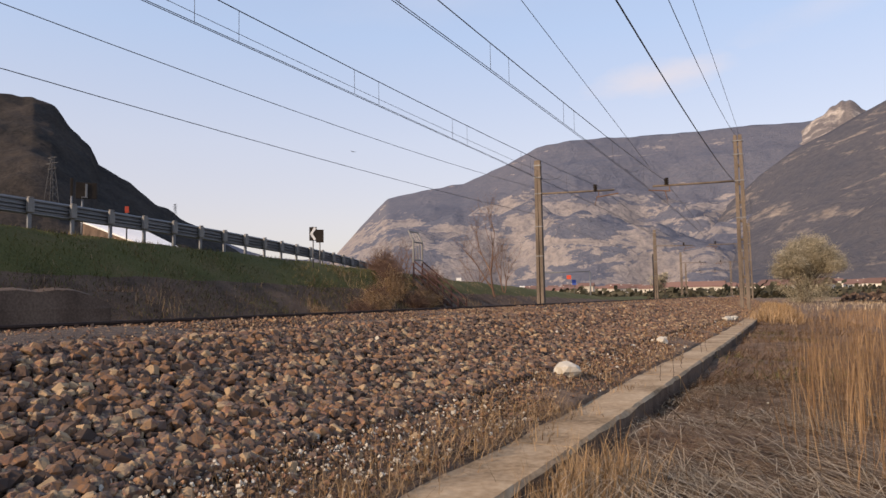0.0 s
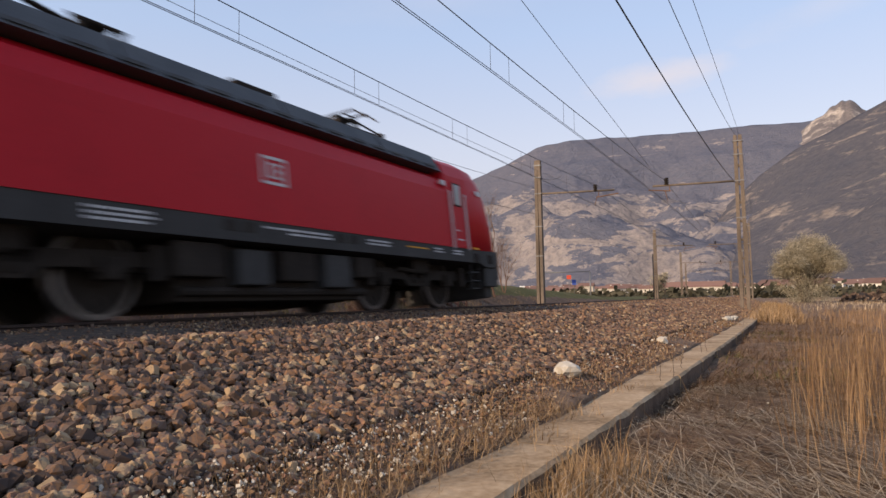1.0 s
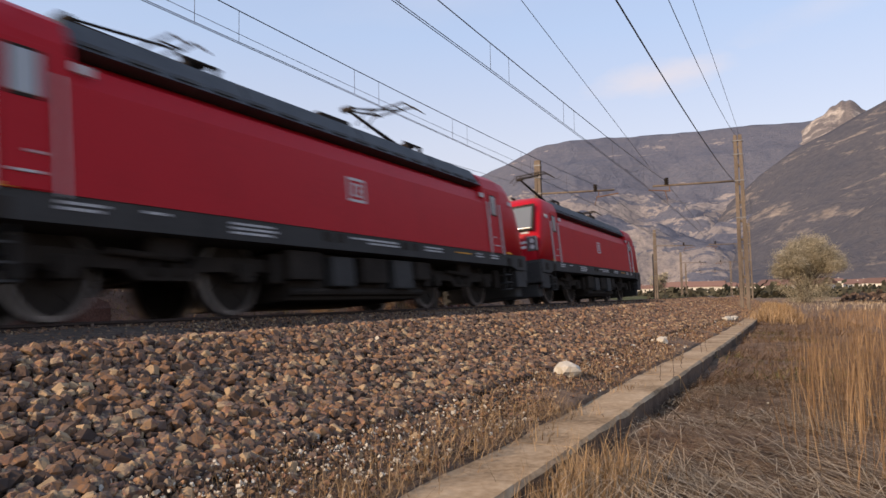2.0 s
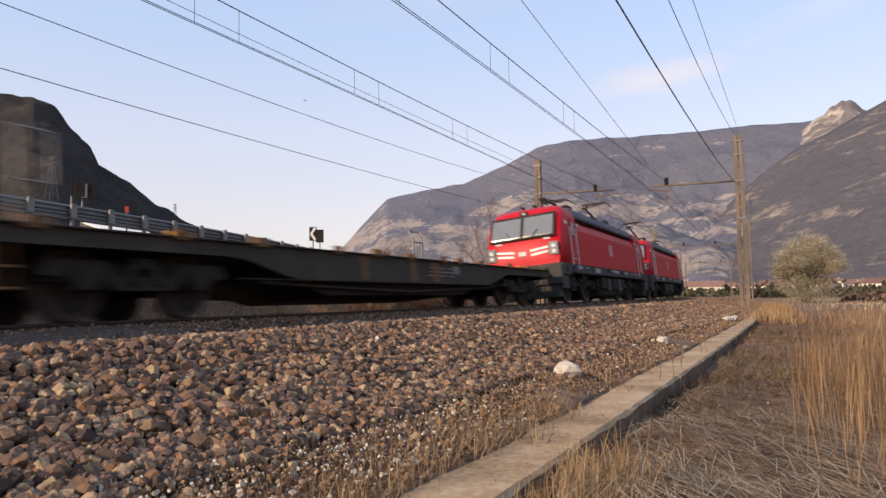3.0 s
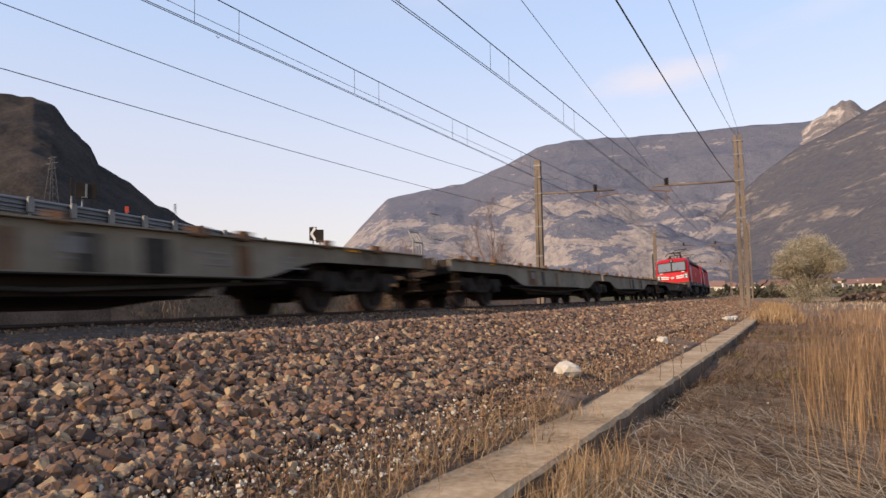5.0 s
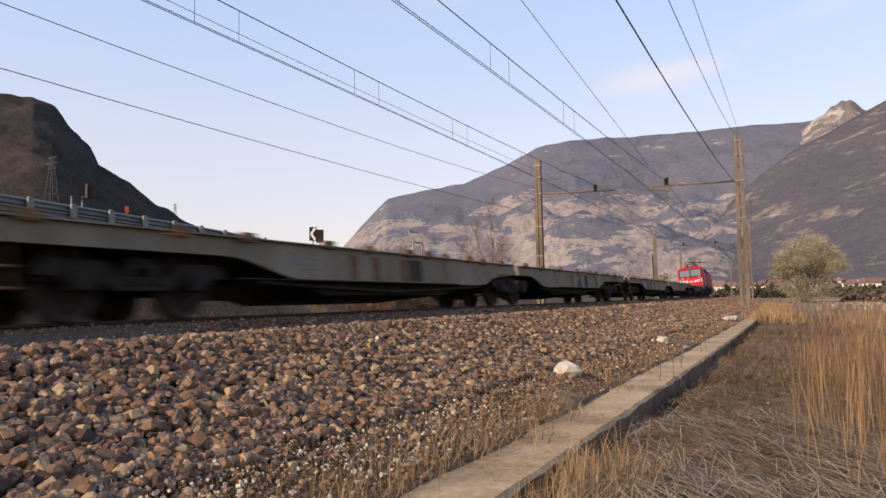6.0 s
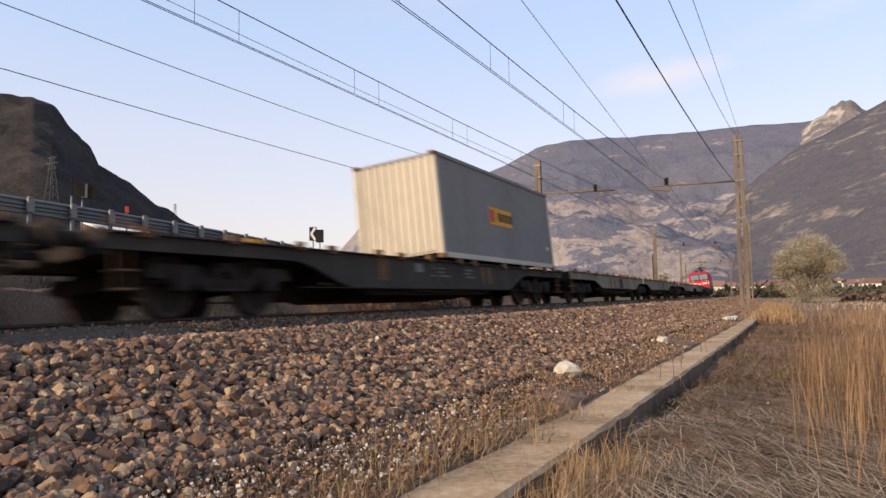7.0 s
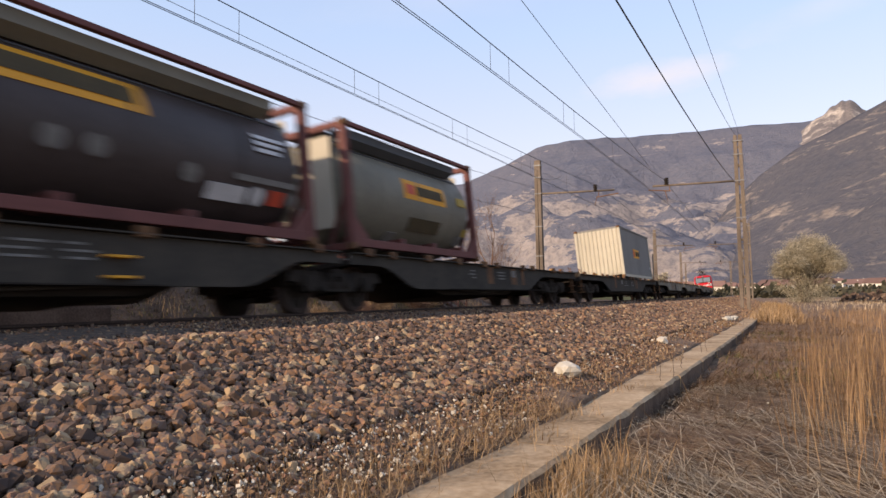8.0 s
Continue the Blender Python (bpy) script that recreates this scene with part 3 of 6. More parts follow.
# ---- overhead line ----
def mast(s, x, h, arm, z_arm, ins, label, wide=0.105):
    """A pair of narrow concrete legs joined by plates, with a bracket arm of the given reach, insulator and steady arm."""
    th = thing("catenary_mast", lane_pose(s, x), label, "mast", "catenary masts")
    z0, sg = -1.0, 1 if arm > 0 else -1
    for sx in (-1, 1):
        bm = B()
        loft(bm, [[(sx * wide * k + a * 0.085, b * 0.15 * k, z) for a, b in ((-1, -1), (1, -1), (1, 1), (-1, 1))] for z, k in ((z0, 1.2), (h, 0.85))])
        part("leg", bm, M["pole"], th)
    for z in np.arange(0.2, h, 0.95):
        bm = B()
        box(bm, 0, 0, z, wide * 2, 0.16, 0.12, bevel=0.01)
        part("tie_plate", bm, M["pole"], th)
    bm = B()
    cyl(bm, (0, 0, z_arm[0]), (arm, 0, z_arm[1]), 0.055, 10)
    part("bracket_arm", bm, M["pole"], th, "pale weathered tubular bracket arm")
    bm = B()
    cyl(bm, (arm * 0.78, 0, z_arm[1] - 0.33), (arm * 1.05, 0, z_arm[1] - 0.20), 0.03, 8)
    cyl(bm, (arm * 0.80, 0, z_arm[1]), (arm * 0.80, 0, z_arm[1] - 0.32), 0.02, 6)
    cyl(bm, (ins + sg * 0.1, 0, z_arm[1] - 0.25), (ins - sg * 0.05, 0, 5.32), 0.02, 6)
    part("steady_arm", bm, M["rust"], th, "thin rusty steady arm")
    bm = B()
    cyl(bm, (ins, 0, z_arm[1] - 0.02), (ins, 0, z_arm[1] + 0.40), 0.05, 10)
    for k in range(4):
        cyl(bm, (ins, 0, z_arm[1] + 0.02 + 0.10 * k), (ins, 0, z_arm[1] + 0.09 + 0.10 * k), 0.14, 12, 0.07)
    part("insulator", bm, M["black"], th, "dark ribbed insulator")
    for z in (z_arm[0], z_arm[0] - 1.9, z_arm[0] - 3.6, h - 0.3, h - 1.0):
        bm = B()
        box(bm, 0, 0, z, wide * 2 + 0.22, 0.32, 0.05)
        part("clamp", bm, M["steel"], th)
    return th


for s in (37.9, 86.0, 134.0, 182.0, -12.0):
    mast(s, -3.95, 8.2, 4.35, (6.26, 6.13), 3.3, "weathered concrete catenary mast beside the far track")
    mast(s, 6.74 if s < 60 else 6.4, 8.42, -4.3, (6.07, 6.15), -3.58, "weathered concrete catenary mast beside the near track", 0.135)


def cable(name, pts, r, label):
    bm = B()
    rings = []
    for i, q in enumerate(pts):
        d = (pts[min(i + 1, len(pts) - 1)] - pts[max(i - 1, 0)]).normalized()
        u = d.orthogonal().normalized()
        w = d.cross(u)
        if rings and (u - last).length > 1:
            u = (last - d * last.dot(d)).normalized()
            w = d.cross(u)
        last = u
        rings.append([q + (u * math.cos(a) + w * math.sin(a)) * r for a in (math.pi * k / 3 for k in range(6))])
    loft(bm, rings, smooth=True)
    ob = part(name, bm, M["wire"], None, label)
    return tagged(ob, category="wire", group="overhead wires")


def spans(x, z_pole, z_mid, stagger=0.0, s_end=182.0):
    out = []
    edges = [-12.0, 37.9, 86.0, 134.0, 182.0]
    for a, b in zip(edges, edges[1:]):
        for i in range(16):
            u = i / 16
            out.append(lane(a + (b - a) * u, x + stagger * math.cos(u * math.pi * 2), z_mid + (z_pole - z_mid) * (2 * u - 1) ** 2))
    return [q for q in out]


for x in (-0.49, 3.07):
    for off in (-0.02, 0.02):
        cable("contact_wire", spans(x + off * 1.4, 5.27, 5.24), 0.0075, "black copper contact wire over the track")
    cable("messenger_wire", spans(x, 6.42, 5.86), 0.011, "black messenger wire over the track")
    for s in (0.5, 1.6, 8.6, 9.7, 13.6, 14.7, 19.0, 20.1, 25.2, 26.3, 31.5, 52, 58, 64, 70, 76):
        a, k = (-12, 49.9) if s < 37.9 else (37.9, 48.1)
        u = (s - a) / k
        cable("dropper", [lane(s, x, 5.25), lane(s, x, 5.86 + 0.56 * (2 * u - 1) ** 2)], 0.005, "thin dropper wire of the overhead line")
    cable("jumper_wire", [lane(27.4 + d, x, 5.30 + (0.62 + 0.0) * (d / 3.4) ** 2) for d in np.linspace(0, 3.4, 8)], 0.011, "black drooping jumper wire")
cable("feeder_wire", spans(-4.3, 5.15, 4.72), 0.010, "black feeder cable on the far masts")
cable("feeder_wire", spans(-4.3, 6.70, 5.95), 0.010, "black feeder cable on the far masts")
cable("feeder_wire", spans(6.6, 5.95, 4.66), 0.014, "thick black cable on the near masts")
cable("feeder_wire", spans(6.6, 8.55, 6.71), 0.010, "black cable at the near mast tops")
cable("feeder_wire", spans(6.75, 8.8, 7.95), 0.009, "black cable at the near mast tops")
cable("anchor_wire", [lane(3.0, 3.05, 8.83), lane(33.5, 3.05, 6.35)], 0.009, "thin slanting anchor wire")
cable("feeder_wire", spans(-0.75, 6.0, 5.55), 0.006, "thin auxiliary wire beside the contact line")


# ---- road embankment and what stands on it ----
def bank_top(s):
    return 2.41 - 0.034 * (s - 11.5) if s < 40 else max(0.2, 1.44 - 0.028 * (s - 40))


def embankment():
    bm = B()
    rows = []
    for s in np.arange(-40, 130, 0.8):
        zt = bank_top(s)
        row = []
        for x, k in ((-60, 0.97), (-17.2, 0.97), (-17, 0.98), (-11.0, 1.0), (-9.7, 0.99), (-9.0, 0.84), (-8.0, 0.58), (-7.0, 0.33), (-6.2, 0.14), (-5.5, 0.02), (-4.3, -0.04)):
            q = lane(s, x, -0.75 + (zt + 0.75) * k)
            q.z += 0.10 * noise.noise(Vector((q.x * 0.7, q.y * 0.7, 0))) if x > -11 else 0
            row.append(bm.verts.new(q))
        rows.append(row)
    for a, b in zip(rows, rows[1:]):
        for i in range(len(a) - 1):
            f = bm.faces.new((a[i], a[i + 1], b[i + 1], b[i]))
            f.smooth = True
            f.material_index = 1 if i == 2 else (2 if i >= 6 else 0)
    part("embankment", bm, [M["grass"], M["asphalt"], M["bankearth"]], None, "green grass embankment that carries the road", "structure")


embankment()


def guard_x(s):
    return -10.1 - 0.0065 * max(0.0, s - 12.0) ** 2


def guardrail():
    th = thing("guardrail", Matrix(), "galvanised steel double-beam guardrail along the road", "guardrail")
    for zc in (0.53, 0.76):
        bm = B()
        prof = [(0.0, -0.155), (0.05, -0.11), (0.05, -0.06), (0.0, -0.02), (0.0, 0.02), (0.05, 0.06), (0.05, 0.11), (0.0, 0.155), (-0.008, 0.155), (0.04, 0.11), (0.04, 0.06), (-0.01, 0.02), (-0.01, -0.02), (0.04, -0.06), (0.04, -0.11), (-0.008, -0.155)]
        loft(bm, [[lane(s, guard_x(s) + x, bank_top(s) + zc + z * 0.75) for x, z in prof] for s in np.arange(-6, 37, 1.3)])
        bmesh.ops.recalc_face_normals(bm, faces=bm.faces)
        part("beam", bm, M["steel"], th)
    bm = B()
    box(bm, 0.02, 0, 0.16, 0.06, 0.10, 0.80)
    post_me = bpy.data.meshes.new("post")
    bm.to_mesh(post_me)
    bm.free()
    bm = B()
    box(bm, 0.06, 0, 0.66, 0.12, 0.19, 0.40, bevel=0.03)
    box(bm, 0.06, 0, 0.885, 0.10, 0.14, 0.03, bevel=0.01)
    block_me = bpy.data.meshes.new("spacer")
    bm.to_mesh(block_me)
    bm.free()
    post_me.materials.append(M["steel"])
    block_me.materials.append(M["spacer"])
    for s in np.arange(-5.2, 36.5, 1.3):
        ob = new("post", post_me)
        ob.parent, ob.matrix_world = th, lane_pose(s, guard_x(s) + 0.06, bank_top(s))
        sp = new("spacer", block_me)
        sp.parent, sp.matrix_world = th, lane_pose(s, guard_x(s) + 0.06, bank_top(s))


guardrail()


def at(az, el, dist):
    """A place seen from the eye at a compass angle (degrees from +Y to +X), a height angle and a ground distance."""
    a = radians(az)
    return Vector((EYE.x + dist * math.sin(a), EYE.y + dist * math.cos(a), EYE.z + dist * math.tan(radians(el))))


def sign(name, m, w, h, pole, label, face, chevron=False, bracket=False):
    th = thing(name, m, label, "road sign")
    bm = B()
    box(bm, 0, 0, 0, w, 0.03, h, bevel=0.01)
    pl = part("plate", bm, face, th)
    if chevron:
        bm = B()
        for sz in (-1, 1):
            box(bm, 0.0, -0.02, sz * h * 0.21, h * 0.54, 0.008, h * 0.17, Matrix.Rotation(sz * radians(-58), 4, "Y"))
        part("chevron", bm, M["white"], pl, "white chevron")
    if bracket:
        bm = B()
        box(bm, 0.0, -0.03, 0.0, 0.07, 0.03, h * 0.82, bevel=0.01)
        box(bm, -0.05, -0.03, -h * 0.42, 0.2, 0.03, 0.04, bevel=0.01)
        part("bracket", bm, M["steel"], pl, "pale steel mounting bracket")
    bm = B()
    cyl(bm, (-0.12 if bracket else 0, 0.05, -pole), (-0.12 if bracket else 0, 0.05, h * 0.45), 0.03, 10)
    part("pole", bm, M["steel"], th)
    return th


def face_eye(p):
    return Matrix.Translation(p) @ Matrix.Rotation(math.atan2(-(EYE.x - p.x), EYE.y - p.y) + math.pi, 4, "Z")


p = at(-54.86, 8.42, 27)
sign("road_sign", face_eye(p), 0.66, 0.57, 2.6, "dark back of a square road sign beyond the guardrail", M["black"], bracket=True)
p = at(-55.82, 8.65, 26.6)
sign("road_sign", face_eye(p), 0.09, 0.62, 2.6, "narrow dark post-mounted road sign", M["black"])
p = at(-38.11, 5.5, 29.5)
sign("chevron_sign", face_eye(p), 0.31, 0.58, 1.6, "black and white chevron curve sign at the guardrail", M["black"], True)
p = at(-37.57, 5.32, 30.4)
sign("road_sign", face_eye(p), 0.33, 0.56, 1.6, "dark back of a road sign", M["black"])
p = at(-26.2, 1.55, 62)
sign("road_sign", face_eye(p), 0.45, 0.45, 2.2, "small white round-edged road sign", M["white"])
p = at(-17.2, 1.62, 120)
sign("road_sign", face_eye(p), 0.75, 0.7, 3.4, "red traffic sign on a pole", M["rustred"])
p = at(-16.8, 1.2, 121)
sign("road_sign", face_eye(p), 0.7, 0.9, 2.6, "blue traffic sign on a pole", M["signblue"])
p = at(-21.0, 0.75, 110)
sign("road_sign", face_eye(p), 0.8, 0.9, 2.0, "white traffic sign beside the road", M["white"])
p = at(-52.1, 7.15, 30)
sign("road_sign", face_eye(p), 0.14, 0.26, 1.2, "small red marker on a post", M["rustred"])


def shed():
    """A low farm shed beyond the road: one white sheet roof that falls towards the line, on plain walls."""
    th = thing("shed", Matrix(), "low farm shed with a white sheet roof beyond the road", "shed")
    a, b, c, d = at(-55.26, 6.12, 62), at(-51.49, 5.86, 62), at(-47.9, 4.0, 50), at(-49.9, 4.0, 50)
    bm = B()
    up = Vector((0, 0, 0.12))
    loft(bm, [[a, b, c, d], [a + up, b + up, c + up, d + up]])
    bmesh.ops.recalc_face_normals(bm, faces=bm.faces)
    part("roof", bm, M["white"], th, "white sheet roof")
    mid = (a + b + c + d) / 4
    low = [mid + (q - mid) * 0.94 for q in (a, b, c, d)]
    bm = B()
    loft(bm, [[Vector((q.x, q.y, -1.5)) for q in low], [q - up * 0.5 for q in low]])
    bmesh.ops.recalc_face_normals(bm, faces=bm.faces)
    part("wall", bm, M["wall"], th)


shed()


def bank_stairs():
    """Steel stairs down the end of the embankment, with hand rails and a pale cage frame at the top."""
    th = thing("bank_stairs", Matrix(), "dark brown steel stairs and hand rails down the embankment", "stairs")
    for sr in (30.45, 31.4):
        top, foot = lane(sr, -8.2, 1.25), lane(sr, -5.75, -0.72)
        d = foot - top
        for h in (0.35, 0.68, 1.0):
            bm = B()
            cyl(bm, top + Vector((0, 0, h)), foot + Vector((0, 0, h)), 0.034, 8)
            part("hand_rail", bm, M["maroon_dark"], th)
        for i in range(4):
            bm = B()
            q = top + d * (i / 3)
            cyl(bm, q - Vector((0, 0, 0.3)), q + Vector((0, 0, 1.0)), 0.045, 8)
            part("rail_post", bm, M["maroon_dark"], th)
        bm = B()
        extrude_profile(bm, [(-0.12, -0.10), (-0.12, 0.10), (0.12, 0.10), (0.12, -0.10)], 0, d.length)
        bmesh.ops.transform(bm, matrix=Matrix.Translation(top) @ d.to_track_quat("X", "Z").to_matrix().to_4x4(), verts=bm.verts[:])
        part("stringer", bm, M["wall"], th)
        bm = B()
        cyl(bm, top + Vector((0, 0, 0.9)), top + Vector((0.0, 0, 2.0)), 0.05, 8)
        cyl(bm, top + Vector((0, 0, 2.0)), top + Vector((-0.28, 0, 2.55)), 0.045, 8)
        part("cage_post", bm, M["spacer"], th, "pale steel cage post")
    a, b = lane(30.45, -8.2, 1.25), lane(31.4, -8.2, 1.25)
    for dx, z in ((0, 1.05), (0, 1.95), (-0.28, 2.52)):
        bm = B()
        cyl(bm, a + Vector((dx, 0, z)), b + Vector((dx, 0, z)), 0.035, 8)
        part("cage_bar", bm, M["spacer"], th)
    for k in (0.33, 0.66):
        bm = B()
        q = a + (b - a) * k
        cyl(bm, q + Vector((0, 0, 1.05)), q + Vector((0, 0, 1.95)), 0.02, 6)
        cyl(bm, q + Vector((0, 0, 1.95)), q + Vector((-0.28, 0, 2.52)), 0.02, 6)
        part("cage_bar", bm, M["spacer"], th)
    for i in range(11):
        bm = B()
        q = (lane(30.925, -8.2, 1.25) * (10.5 - i) + lane(30.925, -5.75, -0.72) * (i + 0.5)) / 11
        box(bm, q.x, q.y, q.z, 0.26, 0.93, 0.04)
        part("tread", bm, M["wall"], th)


bank_stairs()


def retaining_wall():
    bm = B()
    rng = random.Random(3)
    rings = []
    for s in np.arange(1.0, 11.7, 0.45):
        j, k = rng.uniform(-0.04, 0.03), rng.uniform(-0.03, 0.03)
        fall = max(0.0, s - 10.6) * 0.35
        rings.append([lane(s, x, z) for x, z in ((-6.10 + k, -1.0), (-6.16 + k, 0.2), (-6.22 + k, 0.62 + j - fall), (-6.42, 0.68 + j - fall), (-6.6, -1.0))])
    loft(bm, rings)
    bmesh.ops.recalc_face_normals(bm, faces=bm.faces)
    part("retaining_wall", bm, M["wall"], None, "low stained concrete wall at the foot of the embankment", "structure")


retaining_wall()


def portal():
    th = thing("gantry", Matrix.Translation(at(-17.5, 0, 95)) @ Matrix.Rotation(radians(15), 4, "Z"), "pale thin steel portal over the road", "gantry")
    for x in (-3.3, 3.3):
        bm = B()
        cyl(bm, (x, 0, -1.3), (x, 0, 3.4), 0.1, 10)
        part("post", bm, M["steel"], th)
    bm = B()
    cyl(bm, (-3.3, 0, 3.4), (3.3, 0, 3.4), 0.07, 10)
    part("beam", bm, M["steel"], th)


portal()


# ---- plants ----
def blades(name, n, place, height, width, lean, material, label, flat=0.0, seed=1, bend=0.5, swing=0.45):
    """Many thin bent blades in one mesh. place(rng, n) gives their roots."""
    rng = np.random.default_rng(seed)
    root = place(rng, n)
    n = len(root)
    h = height[0] + (height[1] - height[0]) * rng.uniform(0, 1, n) ** 1.5
    az = rng.uniform(0, 2 * np.pi, n) if flat == 0 else rng.normal(flat, swing, n)
    tilt = np.abs(rng.normal(lean[0], lean[1], n))
    d = np.stack([np.cos(az), np.sin(az), np.zeros(n)], 1)
    up = np.array([0, 0, 1.0])
    k = (np.cos(az + 1.57)[:, None], np.sin(az + 1.57)[:, None])
    side = np.concatenate([k[0], k[1], np.zeros((n, 1))], 1) * (rng.uniform(0.6, 1.4, n) * width / 2)[:, None]
    t1 = np.clip(tilt, 0, 1.5)
    t2 = np.clip(tilt * (1 + bend), 0, 1.55)
    mid = root + h[:, None] * 0.5 * (d * np.sin(t1)[:, None] + up * np.cos(t1)[:, None])
    tip = mid + h[:, None] * 0.5 * (d * np.sin(t2)[:, None] + up * np.cos(t2)[:, None])
    v = np.stack([root - side, root + side, mid - side * 0.8, mid + side * 0.8, tip], 1).reshape(-1, 3)
    o = 5 * np.arange(n)[:, None]
    tri = np.concatenate([o + np.array([[0, 1, 3]]), o + np.array([[0, 3, 2]]), o + np.array([[2, 3, 4]])], 0)
    me = bpy.data.meshes.new(name)
    me.vertices.add(len(v))
    me.vertices.foreach_set("co", v.reshape(-1).astype(np.float32))
    me.loops.add(len(tri) * 3)
    me.loops.foreach_set("vertex_index", tri.reshape(-1).astype(np.int32))
    me.polygons.add(len(tri))
    me.polygons.foreach_set("loop_start", np.arange(0, len(tri) * 3, 3, dtype=np.int32))
    me.update(calc_edges=True)
    me.materials.append(material)
    return tagged(new(name, me), label, "grass", kind="stuff")


def strip(x0, x1, s0, s1, z, clump=0.0):
    def f(rng, n):
        x, s = rng.uniform(x0, x1, n), s0 + (s1 - s0) * rng.uniform(0, 1, n) ** 1.3
        if clump:
            c = rng.integers(0, max(1, int(n * 0.02)), n)
            cx, cs = rng.uniform(x0, x1, n), s0 + (s1 - s0) * rng.uniform(0, 1, n) ** 1.3
            x, s = cx[c] + rng.normal(0, clump, n), cs[c] + rng.normal(0, clump, n)
        th = CURVE * s
        zz = z(x, s) if callable(z) else np.full(n, z)
        return np.stack([-(1 - np.cos(th)) / CURVE + x * np.cos(th), np.sin(th) / CURVE + x * np.sin(th), zz], 1)
    return f


def bank_z(x, s):
    zt = np.where(s < 40, 2.41 - 0.034 * (s - 11.5), np.maximum(0.2, 1.44 - 0.028 * (s - 40)))
    k = np.interp(x, [-11.0, -9.7, -9.0, -8.0, -7.0, -6.2, -5.5, -4.3], [1.0, 0.99, 0.84, 0.58, 0.33, 0.14, 0.02, -0.04])
    return -0.75 + (zt + 0.75) * k - 0.03


def verge_z(x, s):
    base = np.interp(x, [7.5, 7.8, 8.4, 9.2, 10.2, 11.5, 14, 20, 40], [-0.80, -0.74, -0.76, -0.78, -0.78, -0.80, -0.85, -0.9, -1.02])
    th = CURVE * s
    wx, wy = -(1 - np.cos(th)) / CURVE + x * np.cos(th), np.sin(th) / CURVE + x * np.sin(th)
    return base + np.array([0.12 * noise.noise(Vector((a * 0.9, b * 0.9, 1.3))) for a, b in zip(wx, wy)])


def over(dz):
    return lambda x, s: verge_z(x, s) + dz


blades("flattened_grass", 5200, strip(7.62, 9.3, 2.2, 9.5, over(0.03), 0.22), (0.4, 1.25), 0.0048, (1.46, 0.06), M["greyhay"], "long pale dry grass lying flat on the verge", flat=-1.22, seed=2, bend=0.05, swing=0.24)
blades("flattened_grass", 6000, strip(7.6, 9.8, 1.6, 10, over(0.01)), (0.15, 0.55), 0.005, (1.36, 0.14), M["reed"], "tangled brown dead grass on the verge", flat=-1.0, seed=22, bend=0.1, swing=0.8)
blades("flattened_grass", 12000, strip(7.65, 10.5, 8, 32, over(0.0)), (0.15, 0.5), 0.006, (1.25, 0.2), M["reed"], "long brown grass lying over on the verge", flat=-1.0, seed=3, bend=0.15, swing=0.9)
blades("dry_grass", 1900, strip(7.66, 7.98, 2.65, 3.75, over(0), 0.10), (0.08, 0.32), 0.004, (0.75, 0.4), M["straw"], "tuft of dry orange-brown grass at the kerb", seed=4)
blades("dry_grass", 1500, strip(7.64, 8.05, 2.5, 3.9, over(0), 0.14), (0.15, 0.42), 0.0035, (0.9, 0.4), M["straw"], "tuft of dry orange-brown grass at the kerb", seed=41)
blades("dry_grass", 8500, strip(6.6, 7.18, 1.6, 5.2, -0.57, 0.09), (0.04, 0.26), 0.0026, (0.95, 0.45), M["straw"], "dry weeds between ballast and kerb", seed=5)
blades("dry_grass", 3200, strip(6.45, 7.28, 3.5, 22, lambda x, s: np.interp(x, [6.3, 7.25], [-0.34, -0.60]), 0.12), (0.04, 0.15), 0.005, (0.7, 0.3), M["straw"], "dry weeds between ballast and kerb", seed=6)
blades("dry_grass", 7000, strip(7.35, 8.6, 26, 70, over(0), 0.4), (0.15, 0.6), 0.018, (0.45, 0.3), M["straw"], "pale straw-yellow grass beside the track", seed=7)
blades("reeds", 1900, strip(8.85, 10.4, 4.2, 15, over(0), 0.16), (0.30, 0.95), 0.004, (0.16, 0.13), M["orangereed"], "tall orange-brown dry stems", seed=8, bend=0.6)
blades("reeds", 2400, strip(9.9, 14, 14, 45, over(0), 0.5), (0.12, 0.5), 0.012, (0.15, 0.12), M["reed"], "tall orange-brown dry stems", seed=9, bend=0.6)
blades("brown_weeds", 9000, strip(7.7, 11, 6, 30, over(0), 0.2), (0.03, 0.17), 0.0045, (0.7, 0.35), M["reed"], "low reddish-brown weeds on the verge", seed=10)
blades("green_weeds", 1500, strip(7.8, 9.4, 9, 22, over(0), 0.25), (0.04, 0.16), 0.009, (0.8, 0.3), M["turf"], "low green weeds on the verge", seed=16)
blades("field_grass", 16000, strip(9, 60, 45, 130, -0.98, 1.2), (0.2, 0.6), 0.04, (0.3, 0.2), M["greyhay"], "dry grass of the far field", seed=11)
blades("bank_grass", 42000, strip(-9.9, -6.4, -1, 34, bank_z), (0.05, 0.20), 0.014, (0.6, 0.3), M["turf"], "short green grass on the embankment", seed=12)
blades("bank_grass", 9000, strip(-9.9, -5.4, -1, 50, bank_z, 0.3), (0.05, 0.25), 0.012, (0.7, 0.3), M["straw"], "dry grass mixed into the embankment", seed=17)
blades("bank_litter", 16000, strip(-8.0, -4.6, 2, 45, bank_z, 0.35), (0.08, 0.35), 0.012, (0.9, 0.4), M["deadbrown"], "dead brown stalks and leaves on the foot of the embankment", seed=18)
